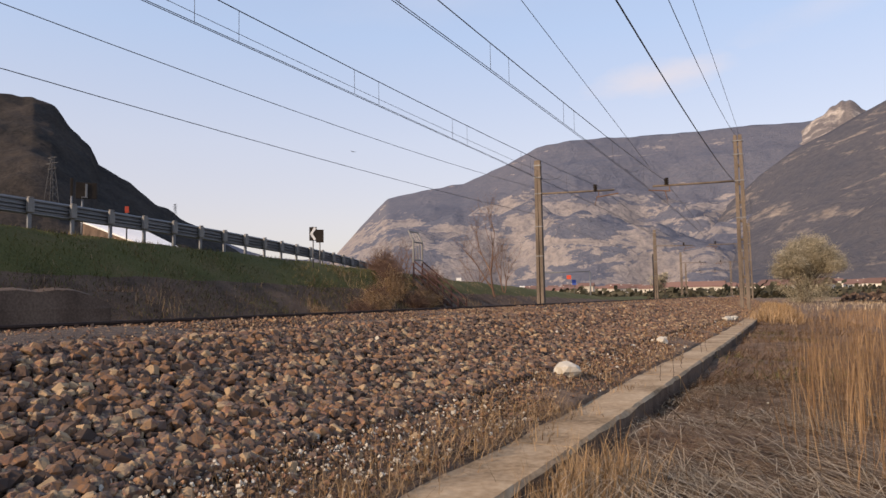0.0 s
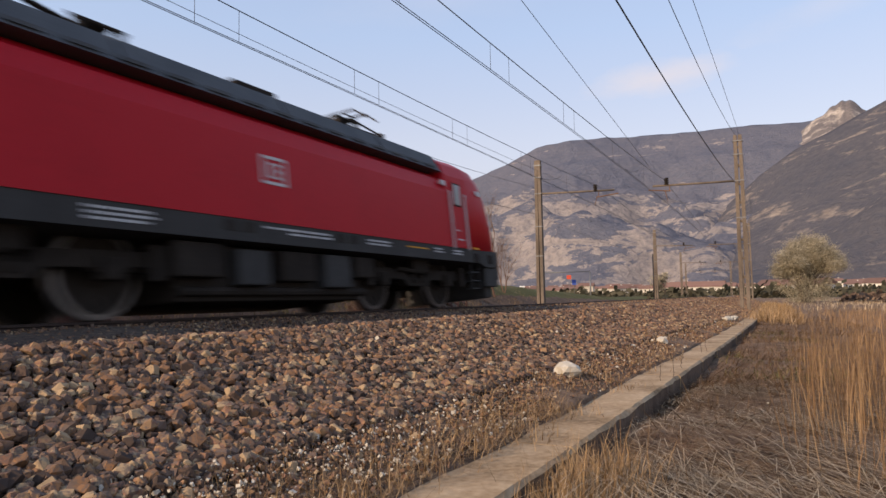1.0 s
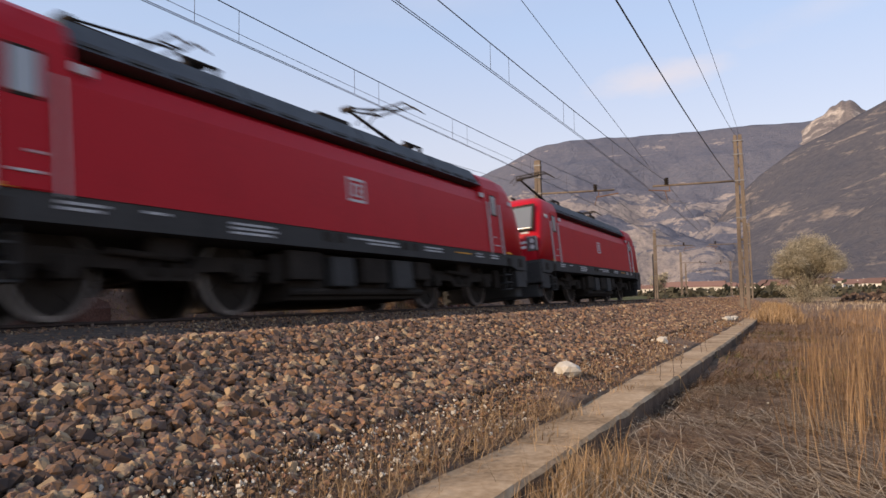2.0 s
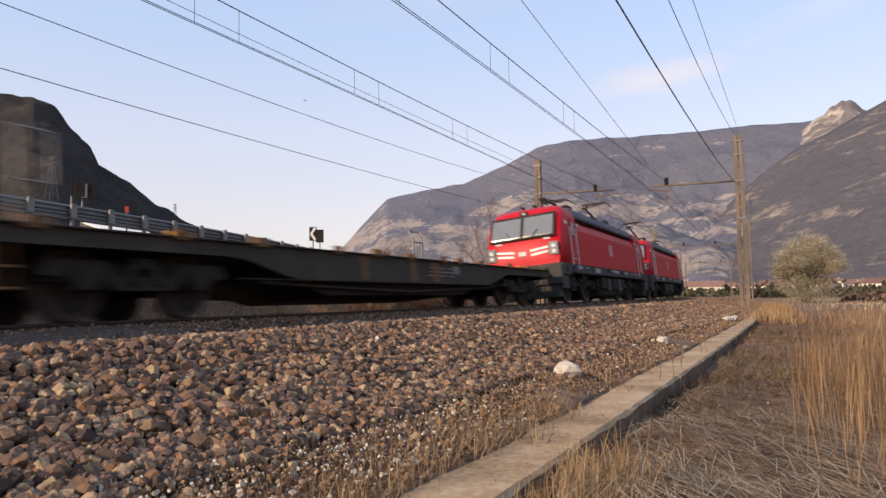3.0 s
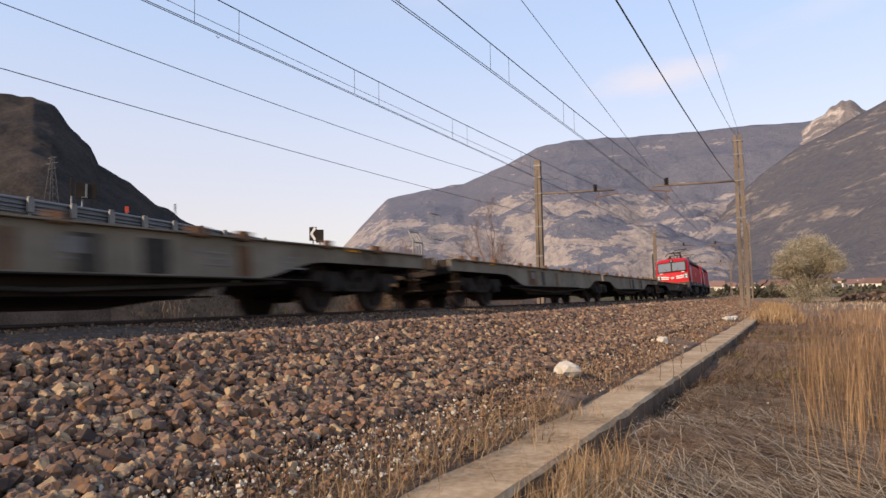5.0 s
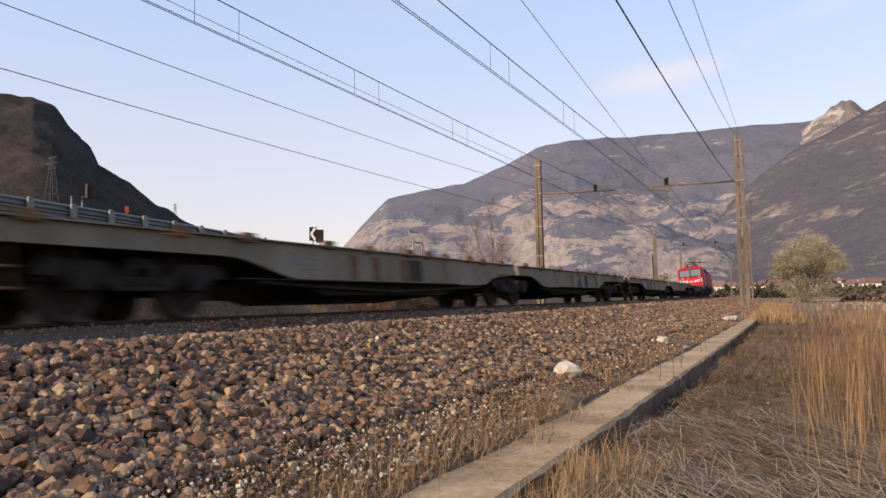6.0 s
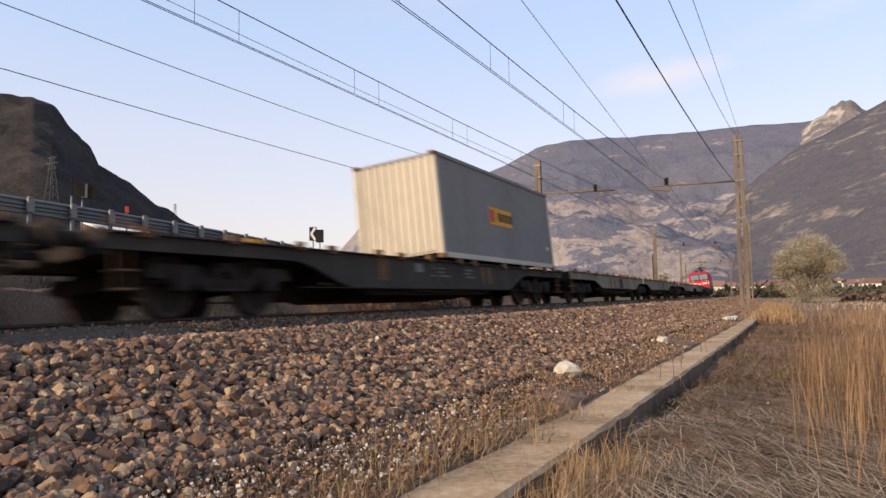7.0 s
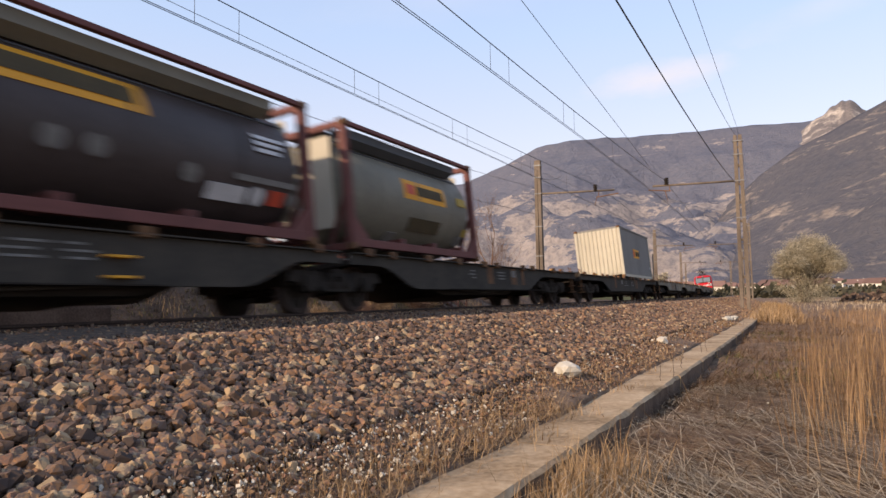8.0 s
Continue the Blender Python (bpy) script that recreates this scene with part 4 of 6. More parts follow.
blades("wall_creepers", 2600, strip(-7.0, -6.15, 1, 12.5, lambda x, s: np.full(len(x), 0.62), 0.25), (0.08, 0.3), 0.008, (1.3, 0.5), M["deadbrown"], "dead creepers hanging over the wall", seed=19)
blades("bank_weeds", 3200, strip(-6.9, -4.4, -1, 60, bank_z, 0.25), (0.2, 0.7), 0.010, (0.3, 0.2), M["straw"], "dry pale weeds at the embankment foot", seed=13)
blades("bank_brush", 4000, strip(-9.0, -5.0, 23, 36, bank_z, 0.35), (0.10, 0.42), 0.012, (0.6, 0.3), M["straw"], "brown brush on the embankment end", seed=14)
blades("kerb_green", 240, strip(7.7, 8.0, 2.5, 3.1, over(0), 0.05), (0.05, 0.15), 0.008, (0.6, 0.3), M["turf"], "few green blades at the kerb", seed=15)


def stem(s, x, z, h, seed, label):
    rng = random.Random(seed)
    bm = B()
    q = Vector((0, 0, -0.03))
    for i in range(6):
        r = q + Vector((rng.uniform(-0.02, 0.02), rng.uniform(-0.02, 0.02), h / 6))
        cyl(bm, q, r, 0.004 * (1 - i / 8), 5, caps=False)
        if i > 1 and rng.random() < 0.8:
            cyl(bm, r, r + Vector((rng.uniform(-0.1, 0.1), rng.uniform(-0.1, 0.1), rng.uniform(0.04, 0.12))), 0.002, 4, caps=False)
            bmesh.ops.create_icosphere(bm, subdivisions=1, radius=0.008, matrix=Matrix.Translation(r))
        q = r
    ob = part("dry_stem", bm, M["bark"], None, label)
    ob.matrix_world = Matrix.Translation(lane(s, x, z))
    return tagged(ob, category="plant", group="dry stems")


for i, (s, x, z, h) in enumerate(((7.8, 7.55, KERB_Z, 0.42), (7.4, 7.50, KERB_Z, 0.36), (8.7, 7.5, KERB_Z, 0.2), (11.2, 7.45, KERB_Z, 0.62), (11.5, 7.5, KERB_Z, 0.25), (20, 7.5, KERB_Z, 0.5), (3.0, 6.95, -0.57, 0.42), (2.8, 7.0, -0.58, 0.3), (3.3, 6.8, -0.5, 0.35), (2.5, 7.1, -0.6, 0.22))):
    stem(s, x, z, h, i, "thin dry brown weed stem beside the kerb")


def branches(bm, rng, base, direction, length, radius, depth, tips, spread=0.55):
    q, d = Vector(base), Vector(direction).normalized()
    n = 3
    for i in range(n):
        d = (d + Vector((rng.uniform(-1, 1), rng.uniform(-1, 1), rng.uniform(-0.3, 0.6))) * 0.16).normalized()
        r = q + d * length / n
        u = d.orthogonal().normalized()
        w = d.cross(u)
        m = 3 if depth < 2 else 6
        lo = [bm.verts.new(q + (u * math.cos(a) + w * math.sin(a)) * radius * (1 - i * 0.22)) for a in (2 * math.pi * k / m for k in range(m))]
        hi = [bm.verts.new(r + (u * math.cos(a) + w * math.sin(a)) * radius * (1 - (i + 1) * 0.22)) for a in (2 * math.pi * k / m for k in range(m))]
        for k in range(m):
            bm.faces.new((lo[k], lo[(k + 1) % m], hi[(k + 1) % m], hi[k])).smooth = True
        q = r
        if depth > 0 and i > 0:
            for _ in range(2 if depth > 1 else 2):
                b = (d + Vector((rng.uniform(-1, 1), rng.uniform(-1, 1), rng.uniform(-0.2, 0.8))) * spread * 1.6).normalized()
                branches(bm, rng, q, b, length * rng.uniform(0.5, 0.75), radius * 0.45, depth - 1, tips, spread)
    tips.append(q)


def tree(m, h, seed, label, crown=None, depth=3, size=0.12, per=14, many=1):
    rng = random.Random(seed)
    T = thing("tree", m, label, "tree", "bare trees" if crown is None else "")
    bm, tips = B(), []
    for _ in range(many):
        branches(bm, rng, (rng.uniform(-0.2, 0.2) * (many > 1), 0, -0.4), (rng.uniform(-0.3, 0.3), rng.uniform(-0.3, 0.3), 1), h * 0.52, h * (0.022 if crown else 0.020), depth, tips)
    part("trunk", bm, M["bark"] if crown else M["twig"], T)
    if many > 3:                                      # a bushy crown down to the ground
        for _ in range(260):
            a, k = rng.uniform(0, 6.283), rng.random() ** 0.5
            z = rng.uniform(0.06, 0.86)
            w = h * 0.44 * math.sqrt(max(0.05, 1 - ((z - 0.42) / 0.52) ** 2))
            tips.append(Vector((w * k * math.cos(a), w * k * math.sin(a), z * h)))
    if crown:
        v, f = [], []
        for q in tips:
            for _ in range(per):
                c = q + Vector((rng.gauss(0, 1), rng.gauss(0, 1), rng.gauss(0, 0.8))) * h * 0.055
                a = Vector((rng.uniform(-1, 1), rng.uniform(-1, 1), rng.uniform(-1, 1))).normalized() * size * rng.uniform(0.6, 1.4)
                b = a.orthogonal().normalized() * size * rng.uniform(0.5, 1.1)
                k = len(v)
                v += [c - a, c + b, c + a, c - b]
                f.append((k, k + 1, k + 2, k + 3))
        mesh_from("crown", v, f, crown, "", "", T)
    return T


p = at(0.05, 0, 92)
tree(Matrix.Translation((p.x, p.y, -1.1)), 6.6, 21, "white-blossomed bushy tree in the field", M["blossom"], 4, 0.055, 60, 5)
for i, (az, dist, h) in enumerate(((-22.8, 44, 6.6), (-21.9, 47, 5.2), (-24.2, 58, 5.0), (-30.9, 40, 3.4), (-32.2, 42, 3.6), (-25.0, 64, 4.6), (-34.4, 60, 4.4), (-31.5, 46, 3.2))):
    p = at(az, 0, dist)
    tree(Matrix.Translation((p.x, p.y, -0.9 if i < 3 else 0.2)), h, 30 + i, "bare leafless reddish tree beside the road", None, 4)


def shrub(s, x, z, h, wide, seed, label, material):
    """A bare bush: many bent twigs that fan out from one root."""
    rng = random.Random(seed)
    v, f = [], []

    def twig(p0, p1, r0, r1):
        d = (p1 - p0).normalized()
        u = d.orthogonal().normalized()
        w = d.cross(u)
        k = len(v)
        for p, r in ((p0, r0), (p1, r1)):
            v.extend(p + (u * math.cos(a) + w * math.sin(a)) * r for a in (0.0, 2.094, 4.189))
        f.extend(((k, k + 1, k + 4, k + 3), (k + 1, k + 2, k + 5, k + 4), (k + 2, k, k + 3, k + 5)))

    for _ in range(int(170 * wide)):
        a, lean = rng.uniform(0, 6.283), rng.random() ** 0.7
        q = Vector((rng.gauss(0, 0.12) * wide, rng.gauss(0, 0.12) * wide, -0.1))
        d = Vector((math.cos(a) * lean * wide * 0.6, math.sin(a) * lean * wide * 0.6, h * rng.uniform(0.45, 1.0) * (1 - 0.4 * lean))) / 4
        r = 0.012
        for k in range(4):
            e = q + d + Vector((rng.gauss(0, 0.05), rng.gauss(0, 0.05), rng.gauss(0, 0.04)))
            twig(q, e, r * (1 - 0.2 * k), r * (0.8 - 0.2 * k))
            if k:
                twig(e, e + Vector((rng.gauss(0, 0.16), rng.gauss(0, 0.16), rng.uniform(0.0, 0.25))), r * 0.5, 0.003)
            q = e
            d.z -= 0.03 * lean * h
    ob = mesh_from("shrub", v, f, material, label)
    ob.matrix_world = Matrix.Translation(lane(s, x, z))
    return tagged(ob, category="shrub", group="bare shrubs")


for i, (s, x, h, wd, key) in enumerate(((24.0, -6.6, 1.15, 1.5, "straw"), (25.2, -7.2, 1.0, 1.2, "twig"), (22.6, -6.4, 0.8, 1.2, "twig"), (27.0, -7.4, 1.7, 1.5, "straw"), (28.2, -8.2, 1.9, 1.6, "twig"), (29.2, -9.2, 1.7, 1.5, "twig"), (27.6, -6.6, 1.2, 1.4, "twig"), (29.0, -6.8, 1.1, 1.4, "straw"), (31.0, -10.4, 1.7, 1.6, "twig"), (20.0, -6.3, 0.5, 0.9, "straw"), (30.2, -7.3, 1.2, 1.2, "twig"), (33.5, -8.8, 1.3, 1.6, "twig"))):
    shrub(s, x, float(bank_z(np.array([x]), np.array([s]))[0]), h, wd, 70 + i, "bare orange-brown shrub on the embankment end" if key == "straw" else "bare reddish-brown shrub on the embankment end", M[key])

p = at(-9.7, 0, 150)
tree(Matrix.Translation((p.x, p.y, -1.1)), 6.0, 50, "pale greyish bare tree near the track", M["blossom"], 3, 0.16, 4, 2)


# ---- valley: town, pylons, hills ----
def house_kind(w, d, h, label):
    th = thing("house", Matrix(), label, "house", "houses of the town")
    bm = B()
    box(bm, 0, 0, h / 2 - 0.5, w, d, h + 1)
    wl = part("wall", bm, M["plaster"], th)
    bm = B()
    extrude_profile(bm, [(-d / 2 - 0.5, h - 0.1), (0, h + d * 0.22), (d / 2 + 0.5, h - 0.1), (d / 2 + 0.5, h - 0.3), (-d / 2 - 0.5, h - 0.3)], -w / 2 - 0.5, w / 2 + 0.5)
    rf = part("roof", bm, M["tile"], th)
    bm = B()
    box(bm, w * 0.25, d * 0.1, h + d * 0.2, 0.7, 0.7, 1.4)
    part("chimney", bm, M["plaster"], rf)
    for i in range(max(2, int(w / 3))):
        for k in range(max(1, int(h / 3))):
            bm = B()
            box(bm, -w / 2 + w * (i + 0.5) / max(2, int(w / 3)), -d / 2 - 0.01, 1.5 + 3.0 * k, 1.0, 0.06, 1.4)
            part("window", bm, M["black"], th)
    return th


kinds = [house_kind(11, 9, 6.5, "pale plastered house with a terracotta roof"), house_kind(16, 10, 6.0, "long pale house with a terracotta roof"), house_kind(9, 8, 8.5, "tall cream house with a terracotta roof"), house_kind(42, 16, 6.5, "long low white industrial building")]
hr = random.Random(12)
placed = 0
for i in range(84):
    az = hr.uniform(-21, -1) if i < 66 else hr.uniform(-2, 9)
    dist = hr.uniform(430, 900)
    k = kinds[hr.choice((0, 0, 1, 2)) if (i < 66 or i % 3) else 3]
    p = at(az, 0, dist)
    m = Matrix.Translation((p.x, p.y, -1.4 + (dist - 430) * 0.012)) @ Matrix.Rotation(radians(-az) + hr.uniform(-0.7, 0.7), 4, "Z")
    if i < 4:
        kinds[i].matrix_world = m
        continue
    copy_thing(k, m)


def scrub(name, az0, az1, d0, d1, n, h, seed, material, label):
    rng = np.random.default_rng(seed)
    v, f = [], []
    for i in range(n):
        az, dist = rng.uniform(az0, az1), rng.uniform(d0, d1)
        p = at(az, 0, dist)
        r = h * rng.uniform(0.4, 1.0)
        for _ in range(14):
            c = Vector((p.x + rng.normal(0, r * 0.6), p.y + rng.normal(0, r * 0.6), -1.4 + max(0.0, dist - 430) * 0.012 + abs(rng.normal(0.45, 0.3)) * r))
            a = Vector(rng.normal(size=3)).normalized() * r * 0.3
            b = a.orthogonal().normalized() * r * 0.28
            k = len(v)
            v += [c - a, c + b, c + a, c - b]
            f.append((k, k + 1, k + 2, k + 3))
    ob = mesh_from(name, v, f, material, label, "stuff")
    ob["category"] = "shrubs"


scrub("far_hedges", -22, 12, 240, 800, 900, 5.0, 61, M["hedge"], "far dark hedges and orchards before the town")
scrub("field_shrubs", 2.6, 11, 90, 160, 220, 1.5, 62, M["deadbrown"], "pale shrubs at the field edge")
scrub("track_shrubs", -14, -5, 110, 220, 110, 2.0, 63, M["hedge"], "low shrubs near the far bend")


def pylon(p, h, label):
    th = thing("pylon", Matrix.Translation(p), label, "pylon", "power pylons")
    bm = B()
    w = h * 0.10
    n = 7
    for i in range(n):
        k0, k1 = 1 - i / n * 0.85, 1 - (i + 1) / n * 0.85
        z0, z1 = h * i / n, h * (i + 1) / n
        c0 = [Vector((a * w * k0, b * w * k0, z0)) for a, b in ((-1, -1), (1, -1), (1, 1), (-1, 1))]
        c1 = [Vector((a * w * k1, b * w * k1, z1)) for a, b in ((-1, -1), (1, -1), (1, 1), (-1, 1))]
        for j in range(4):
            cyl(bm, c0[j], c1[j], h * 0.006, 4, caps=False)
            cyl(bm, c0[j], c1[(j + 1) % 4], h * 0.004, 4, caps=False)
    part("tower", bm, M["pylon"], th)
    for z, r in ((0.97, 0.13), (0.86, 0.18), (0.75, 0.13)):
        bm = B()
        box(bm, 0, 0, h * z, h * r * 2, h * 0.012, h * 0.012)
        part("cross_arm", bm, M["pylon"], th)


pylon(at(-57.1, 7.2, 330) , 21, "grey lattice power pylon on the hillside")
pylon(at(-48.7, 6.3, 560), 14, "small grey lattice power pylon on the ridge")
cable("signal_mast", [at(-10.6, -0.6, 88), at(-10.6, 3.3, 88)], 0.09, "thin grey line-side mast near the bend")


def ridge(name, pts, r0, r1, material, label, rough, steps=46, az_step=0.22, cliffs=0.0, seed=0.0, foot=-2.0, crag=0.0):
    """A mountain flank: pts are (compass angle, height angle) of its skyline, r1 the skyline's distance, r0 that of its foot."""
    az = np.arange(pts[0][0], pts[-1][0] + az_step, az_step)
    el = np.interp(az, [q[0] for q in pts], [q[1] for q in pts])
    bm = B()
    rows = []
    for a, e in zip(az, el):
        ta = radians(a)
        row = []
        H = r1 * math.tan(radians(e))
        for j in range(steps + 4):
            t = min(1.0, j / (steps - 1))
            back = max(0, j - steps + 1)
            r = r0 + (r1 - r0) * t + back * 120
            f = t ** 1.25
            if cliffs:
                f = f + cliffs * (1 - t) * (math.sin(f * 21 + 2.5 * noise.noise(Vector((a * 0.12, seed, 3)))) / 21)
            x, y = EYE.x + r * math.sin(ta), EYE.y + r * math.cos(ta)
            big = noise.fractal(Vector((x / 420, y / 420, seed)), 1.0, 2.0, 5)
            z = foot + (H - foot) * f - back * 60 + rough * H * big * math.sin(math.pi * min(t, 1) ** 0.8) * (1 - t) * 1.7
            z += rough * 0.05 * H * noise.noise(Vector((x / 60, y / 60, seed + 5)))
            if crag:
                z += crag * (noise.noise(Vector((x / 9, y / 9, z / 14 + seed))) + 1.3 * noise.noise(Vector((x / 24, y / 24, z / 30 + seed))))
            row.append(bm.verts.new((x, y, z)))
        rows.append(row)
    for a, b in zip(rows, rows[1:]):
        for i in range(len(a) - 1):
            bm.faces.new((a[i], b[i], b[i + 1], a[i + 1])).smooth = True
    bmesh.ops.recalc_face_normals(bm, faces=bm.faces)
    return part(name, bm, material, None, label, "structure")


ridge("backdrop_mountain", [(-39, 0.2), (-37.2, 2.6), (-36.02, 4.07), (-34.16, 6.15), (-32.04, 8.36), (-29.45, 8.9), (-25.67, 9.53), (-21.87, 11.04), (-19.5, 12.22), (-16.72, 12.71), (-12.66, 12.67), (-9.17, 12.61), (-5.8, 12.63), (-2.98, 12.66), (0.47, 12.5), (8, 12.3), (20, 11), (40, 8)], 1150, 2900, M["haze_tinted_mountain"], "broad far mountain with pale cliff bands", 0.20, 70, 0.16, cliffs=2.0)
ridge("backdrop_peak", [(-2.5, 9.0), (-0.6, 10.8), (0.5, 11.9), (1.4, 12.7), (1.9, 12.9), (2.34, 13.3), (2.7, 13.3), (3.1, 13.62), (3.3, 13.5), (3.55, 13.66), (3.8, 13.5), (4.1, 13.1), (4.27, 12.8), (5.2, 12.2), (8, 10.5)], 2100, 2750, M["peak"], "pale bare rock peak", 0.30, 40, 0.12, seed=4.0, foot=300)
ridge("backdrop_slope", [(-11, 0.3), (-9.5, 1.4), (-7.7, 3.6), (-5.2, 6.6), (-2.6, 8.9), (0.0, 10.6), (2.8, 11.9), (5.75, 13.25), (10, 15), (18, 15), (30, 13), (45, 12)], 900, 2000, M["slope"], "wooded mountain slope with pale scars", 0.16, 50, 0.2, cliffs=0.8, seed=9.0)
ridge("backdrop_hill", [(-100, 10), (-80, 13.0), (-66, 14.6), (-60.42, 14.58), (-58.36, 14.85), (-57.09, 14.22), (-56.16, 13.13), (-54.65, 11.85), (-54.06, 10.45), (-51.92, 9.12), (-49.91, 7.37), (-48.07, 6.47), (-44.04, 4.0), (-39.65, 2.0), (-36, 0.4)], 220, 620, M["hill"], "steep dark wooded hill", 0.24, 90, 0.14, cliffs=1.2, seed=14.0, crag=2.4)
ridge("backdrop_low_ridge", [(-54, 5.6), (-48, 5.4), (-45.5, 5.0), (-43.5, 4.2), (-41.5, 3.6), (-39, 3.4), (-36, 3.6), (-33, 2.0)], 2400, 3400, M["haze_tinted_mountain"], "low far ridge in haze-tinted blue beyond the valley", 0.10, 16, 0.5, seed=19.0)


# ---- bird ----
def bird():
    th = thing("bird", Matrix(), "small dark bird flying high", "bird")
    bm = B()
    rings = []
    for y, r in ((-0.30, 0.02), (-0.16, 0.05), (0, 0.075), (0.14, 0.055), (0.22, 0.035), (0.28, 0.008)):
        rings.append([(r * math.cos(a), y, r * math.sin(a)) for a in (2 * math.pi * i / 8 for i in range(8))])
    loft(bm, rings)
    part("body", bm, M["black"], th)
    wings = []
    for sx in (-1, 1):
        bm = B()
        loft(bm, [[(sx * x, y0, 0.012 * (1 - x)), (sx * x, y1, 0.012 * (1 - x)), (sx * x, y1, -0.008), (sx * x, y0, -0.008)] for x, y0, y1 in ((0.0, -0.10, 0.10), (0.25, -0.06, 0.13), (0.52, -0.14, 0.0))])
        bmesh.ops.recalc_face_normals(bm, faces=bm.faces)
        wings.append((part("wing", bm, M["black"], th), sx))
    return th, wings


BIRD, WINGS = bird()


def bird_flight():
    way = [(0.0, 625, 269), (0.7, 613, 253), (3.0, 541, 179), (3.5, 518, 150), (4.5, 432, 93), (6.0, 300, 20), (8.0, 120, -70)]
    half = math.tan(radians(65.22) / 2)
    rows = []
    for t, x, y in way:
        d = VIEW.to_3x3() @ Vector(((x / 784 - 1) * half, (441 - y) / 784 * half, -1))
        rows.append((t, Matrix.Translation(EYE + d * 120) @ Matrix.Rotation(radians(62), 4, "Z")))
    walk(BIRD, rows)
    for w, sx in WINGS:
        walk(w, [(k * 0.1, Matrix.Rotation(-sx * radians(8 + 32 * math.sin(k * 1.3)), 4, "Y")) for k in range(81)])

# ---- train ----
def ring(w, h, y, zb=1.42):
    half = [(w, zb), (w, zb + (h - zb) * 0.45), (w - 0.005, max(h - 0.52, zb + 0.02)), (w - 0.10, h - 0.22 if h > zb + 0.5 else h - 0.01), (w - 0.34, h - 0.04 if h > zb + 0.5 else h), (w * 0.4, h)]
    return [(x, y, z) for x, z in half] + [(-x, y, z) for x, z in reversed(half)]


NOSE = [(6.35, 1.50, 3.74), (7.0, 1.50, 3.76), (7.55, 1.50, 3.72), (7.95, 1.49, 3.52), (8.2, 1.48, 3.22), (8.42, 1.46, 2.72), (8.58, 1.43, 2.30), (8.68, 1.39, 1.95), (8.70, 1.37, 1.5)]


def bogie_frame(bm, wheelbase, zc, half):
    for sx in (-1, 1):
        prof = [(-half, zc + 0.10), (-half + 0.1, zc + 0.22), (-0.55, zc + 0.20), (-0.4, zc + 0.02), (0.4, zc + 0.02), (0.55, zc + 0.20), (half - 0.1, zc + 0.22), (half, zc + 0.10), (half, zc + 0.02), (0.65, zc - 0.02), (0.45, zc - 0.16), (-0.45, zc - 0.16), (-0.65, zc - 0.02), (-half, zc + 0.02)]
        extrude_profile(bm, prof, sx * 0.93, sx * 1.10)
        for sy in (-1, 1):
            y = sy * wheelbase / 2
            box(bm, sx * 1.05, y, zc - 0.02, 0.22, 0.32, 0.30, bevel=0.03)
            cyl(bm, (sx * 1.08, y, zc - 0.05), (sx * 1.20, y, zc - 0.05), 0.12, 12)
            for dy in (-0.24, 0.24):
                cyl(bm, (sx * 1.05, y + dy, zc - 0.06), (sx * 1.05, y + dy, zc + 0.22), 0.08, 10)
        for sy in (-0.2, 0.2):
            cyl(bm, (sx * 1.05, sy, zc - 0.1), (sx * 1.05, sy, zc + 0.18), 0.1, 10)
    for y in (-0.25, 0.25, -half + 0.15, half - 0.15):
        box(bm, 0, y, zc + 0.05, 1.9, 0.2, 0.18)
    return bm


def wheelset_mesh(r, rim):
    bm = B()
    cyl(bm, (-0.95, 0, 0), (0.95, 0, 0), 0.08, 12)
    for sx in (-1, 1):
        prof = [(0.68, r + 0.028), (0.71, r + 0.025), (0.725, r), (0.815, r - 0.005), (0.82, r - 0.075), (0.79, r - 0.08), (0.77, 0.2), (0.80, 0.16), (0.82, 0.05), (0.70, 0.05), (0.70, r - 0.08)]
        rings = [[(sx * x, q * math.cos(a), q * math.sin(a)) for x, q in prof] for a in (2 * math.pi * i / 28 for i in range(29))]
        loft(bm, rings, close=True, caps=False, smooth=False)
        for k in range(4):
            a = k * math.pi / 2
            box(bm, sx * 0.79, math.cos(a) * r * 0.6, math.sin(a) * r * 0.6, 0.02, 0.12, 0.12)
    bmesh.ops.recalc_face_normals(bm, faces=bm.faces)
    for f in bm.faces:
        c = f.calc_center_median()
        if math.hypot(c.y, c.z) > r - 0.09 and abs(c.x) > 0.6:
            f.material_index = 1
    me = bpy.data.meshes.new("wheelset")
    bm.to_mesh(me)
    bm.free()
    me.materials.append(M["black"])
    me.materials.append(rim)
    return me


WHEELS = []                                           # (wheelset, place in its bogie, radius)
LOCO_WHEEL, WAGON_WHEEL = wheelset_mesh(0.625, M["tyre"]), wheelset_mesh(0.47, M["rail"])


def wheelset(parent, y, r, mesh):
    ob = new("wheelset", mesh)
    ob.parent = parent
    ob.location = (0, y, r)
    WHEELS.append((ob, (0, y, r), r))
    return ob


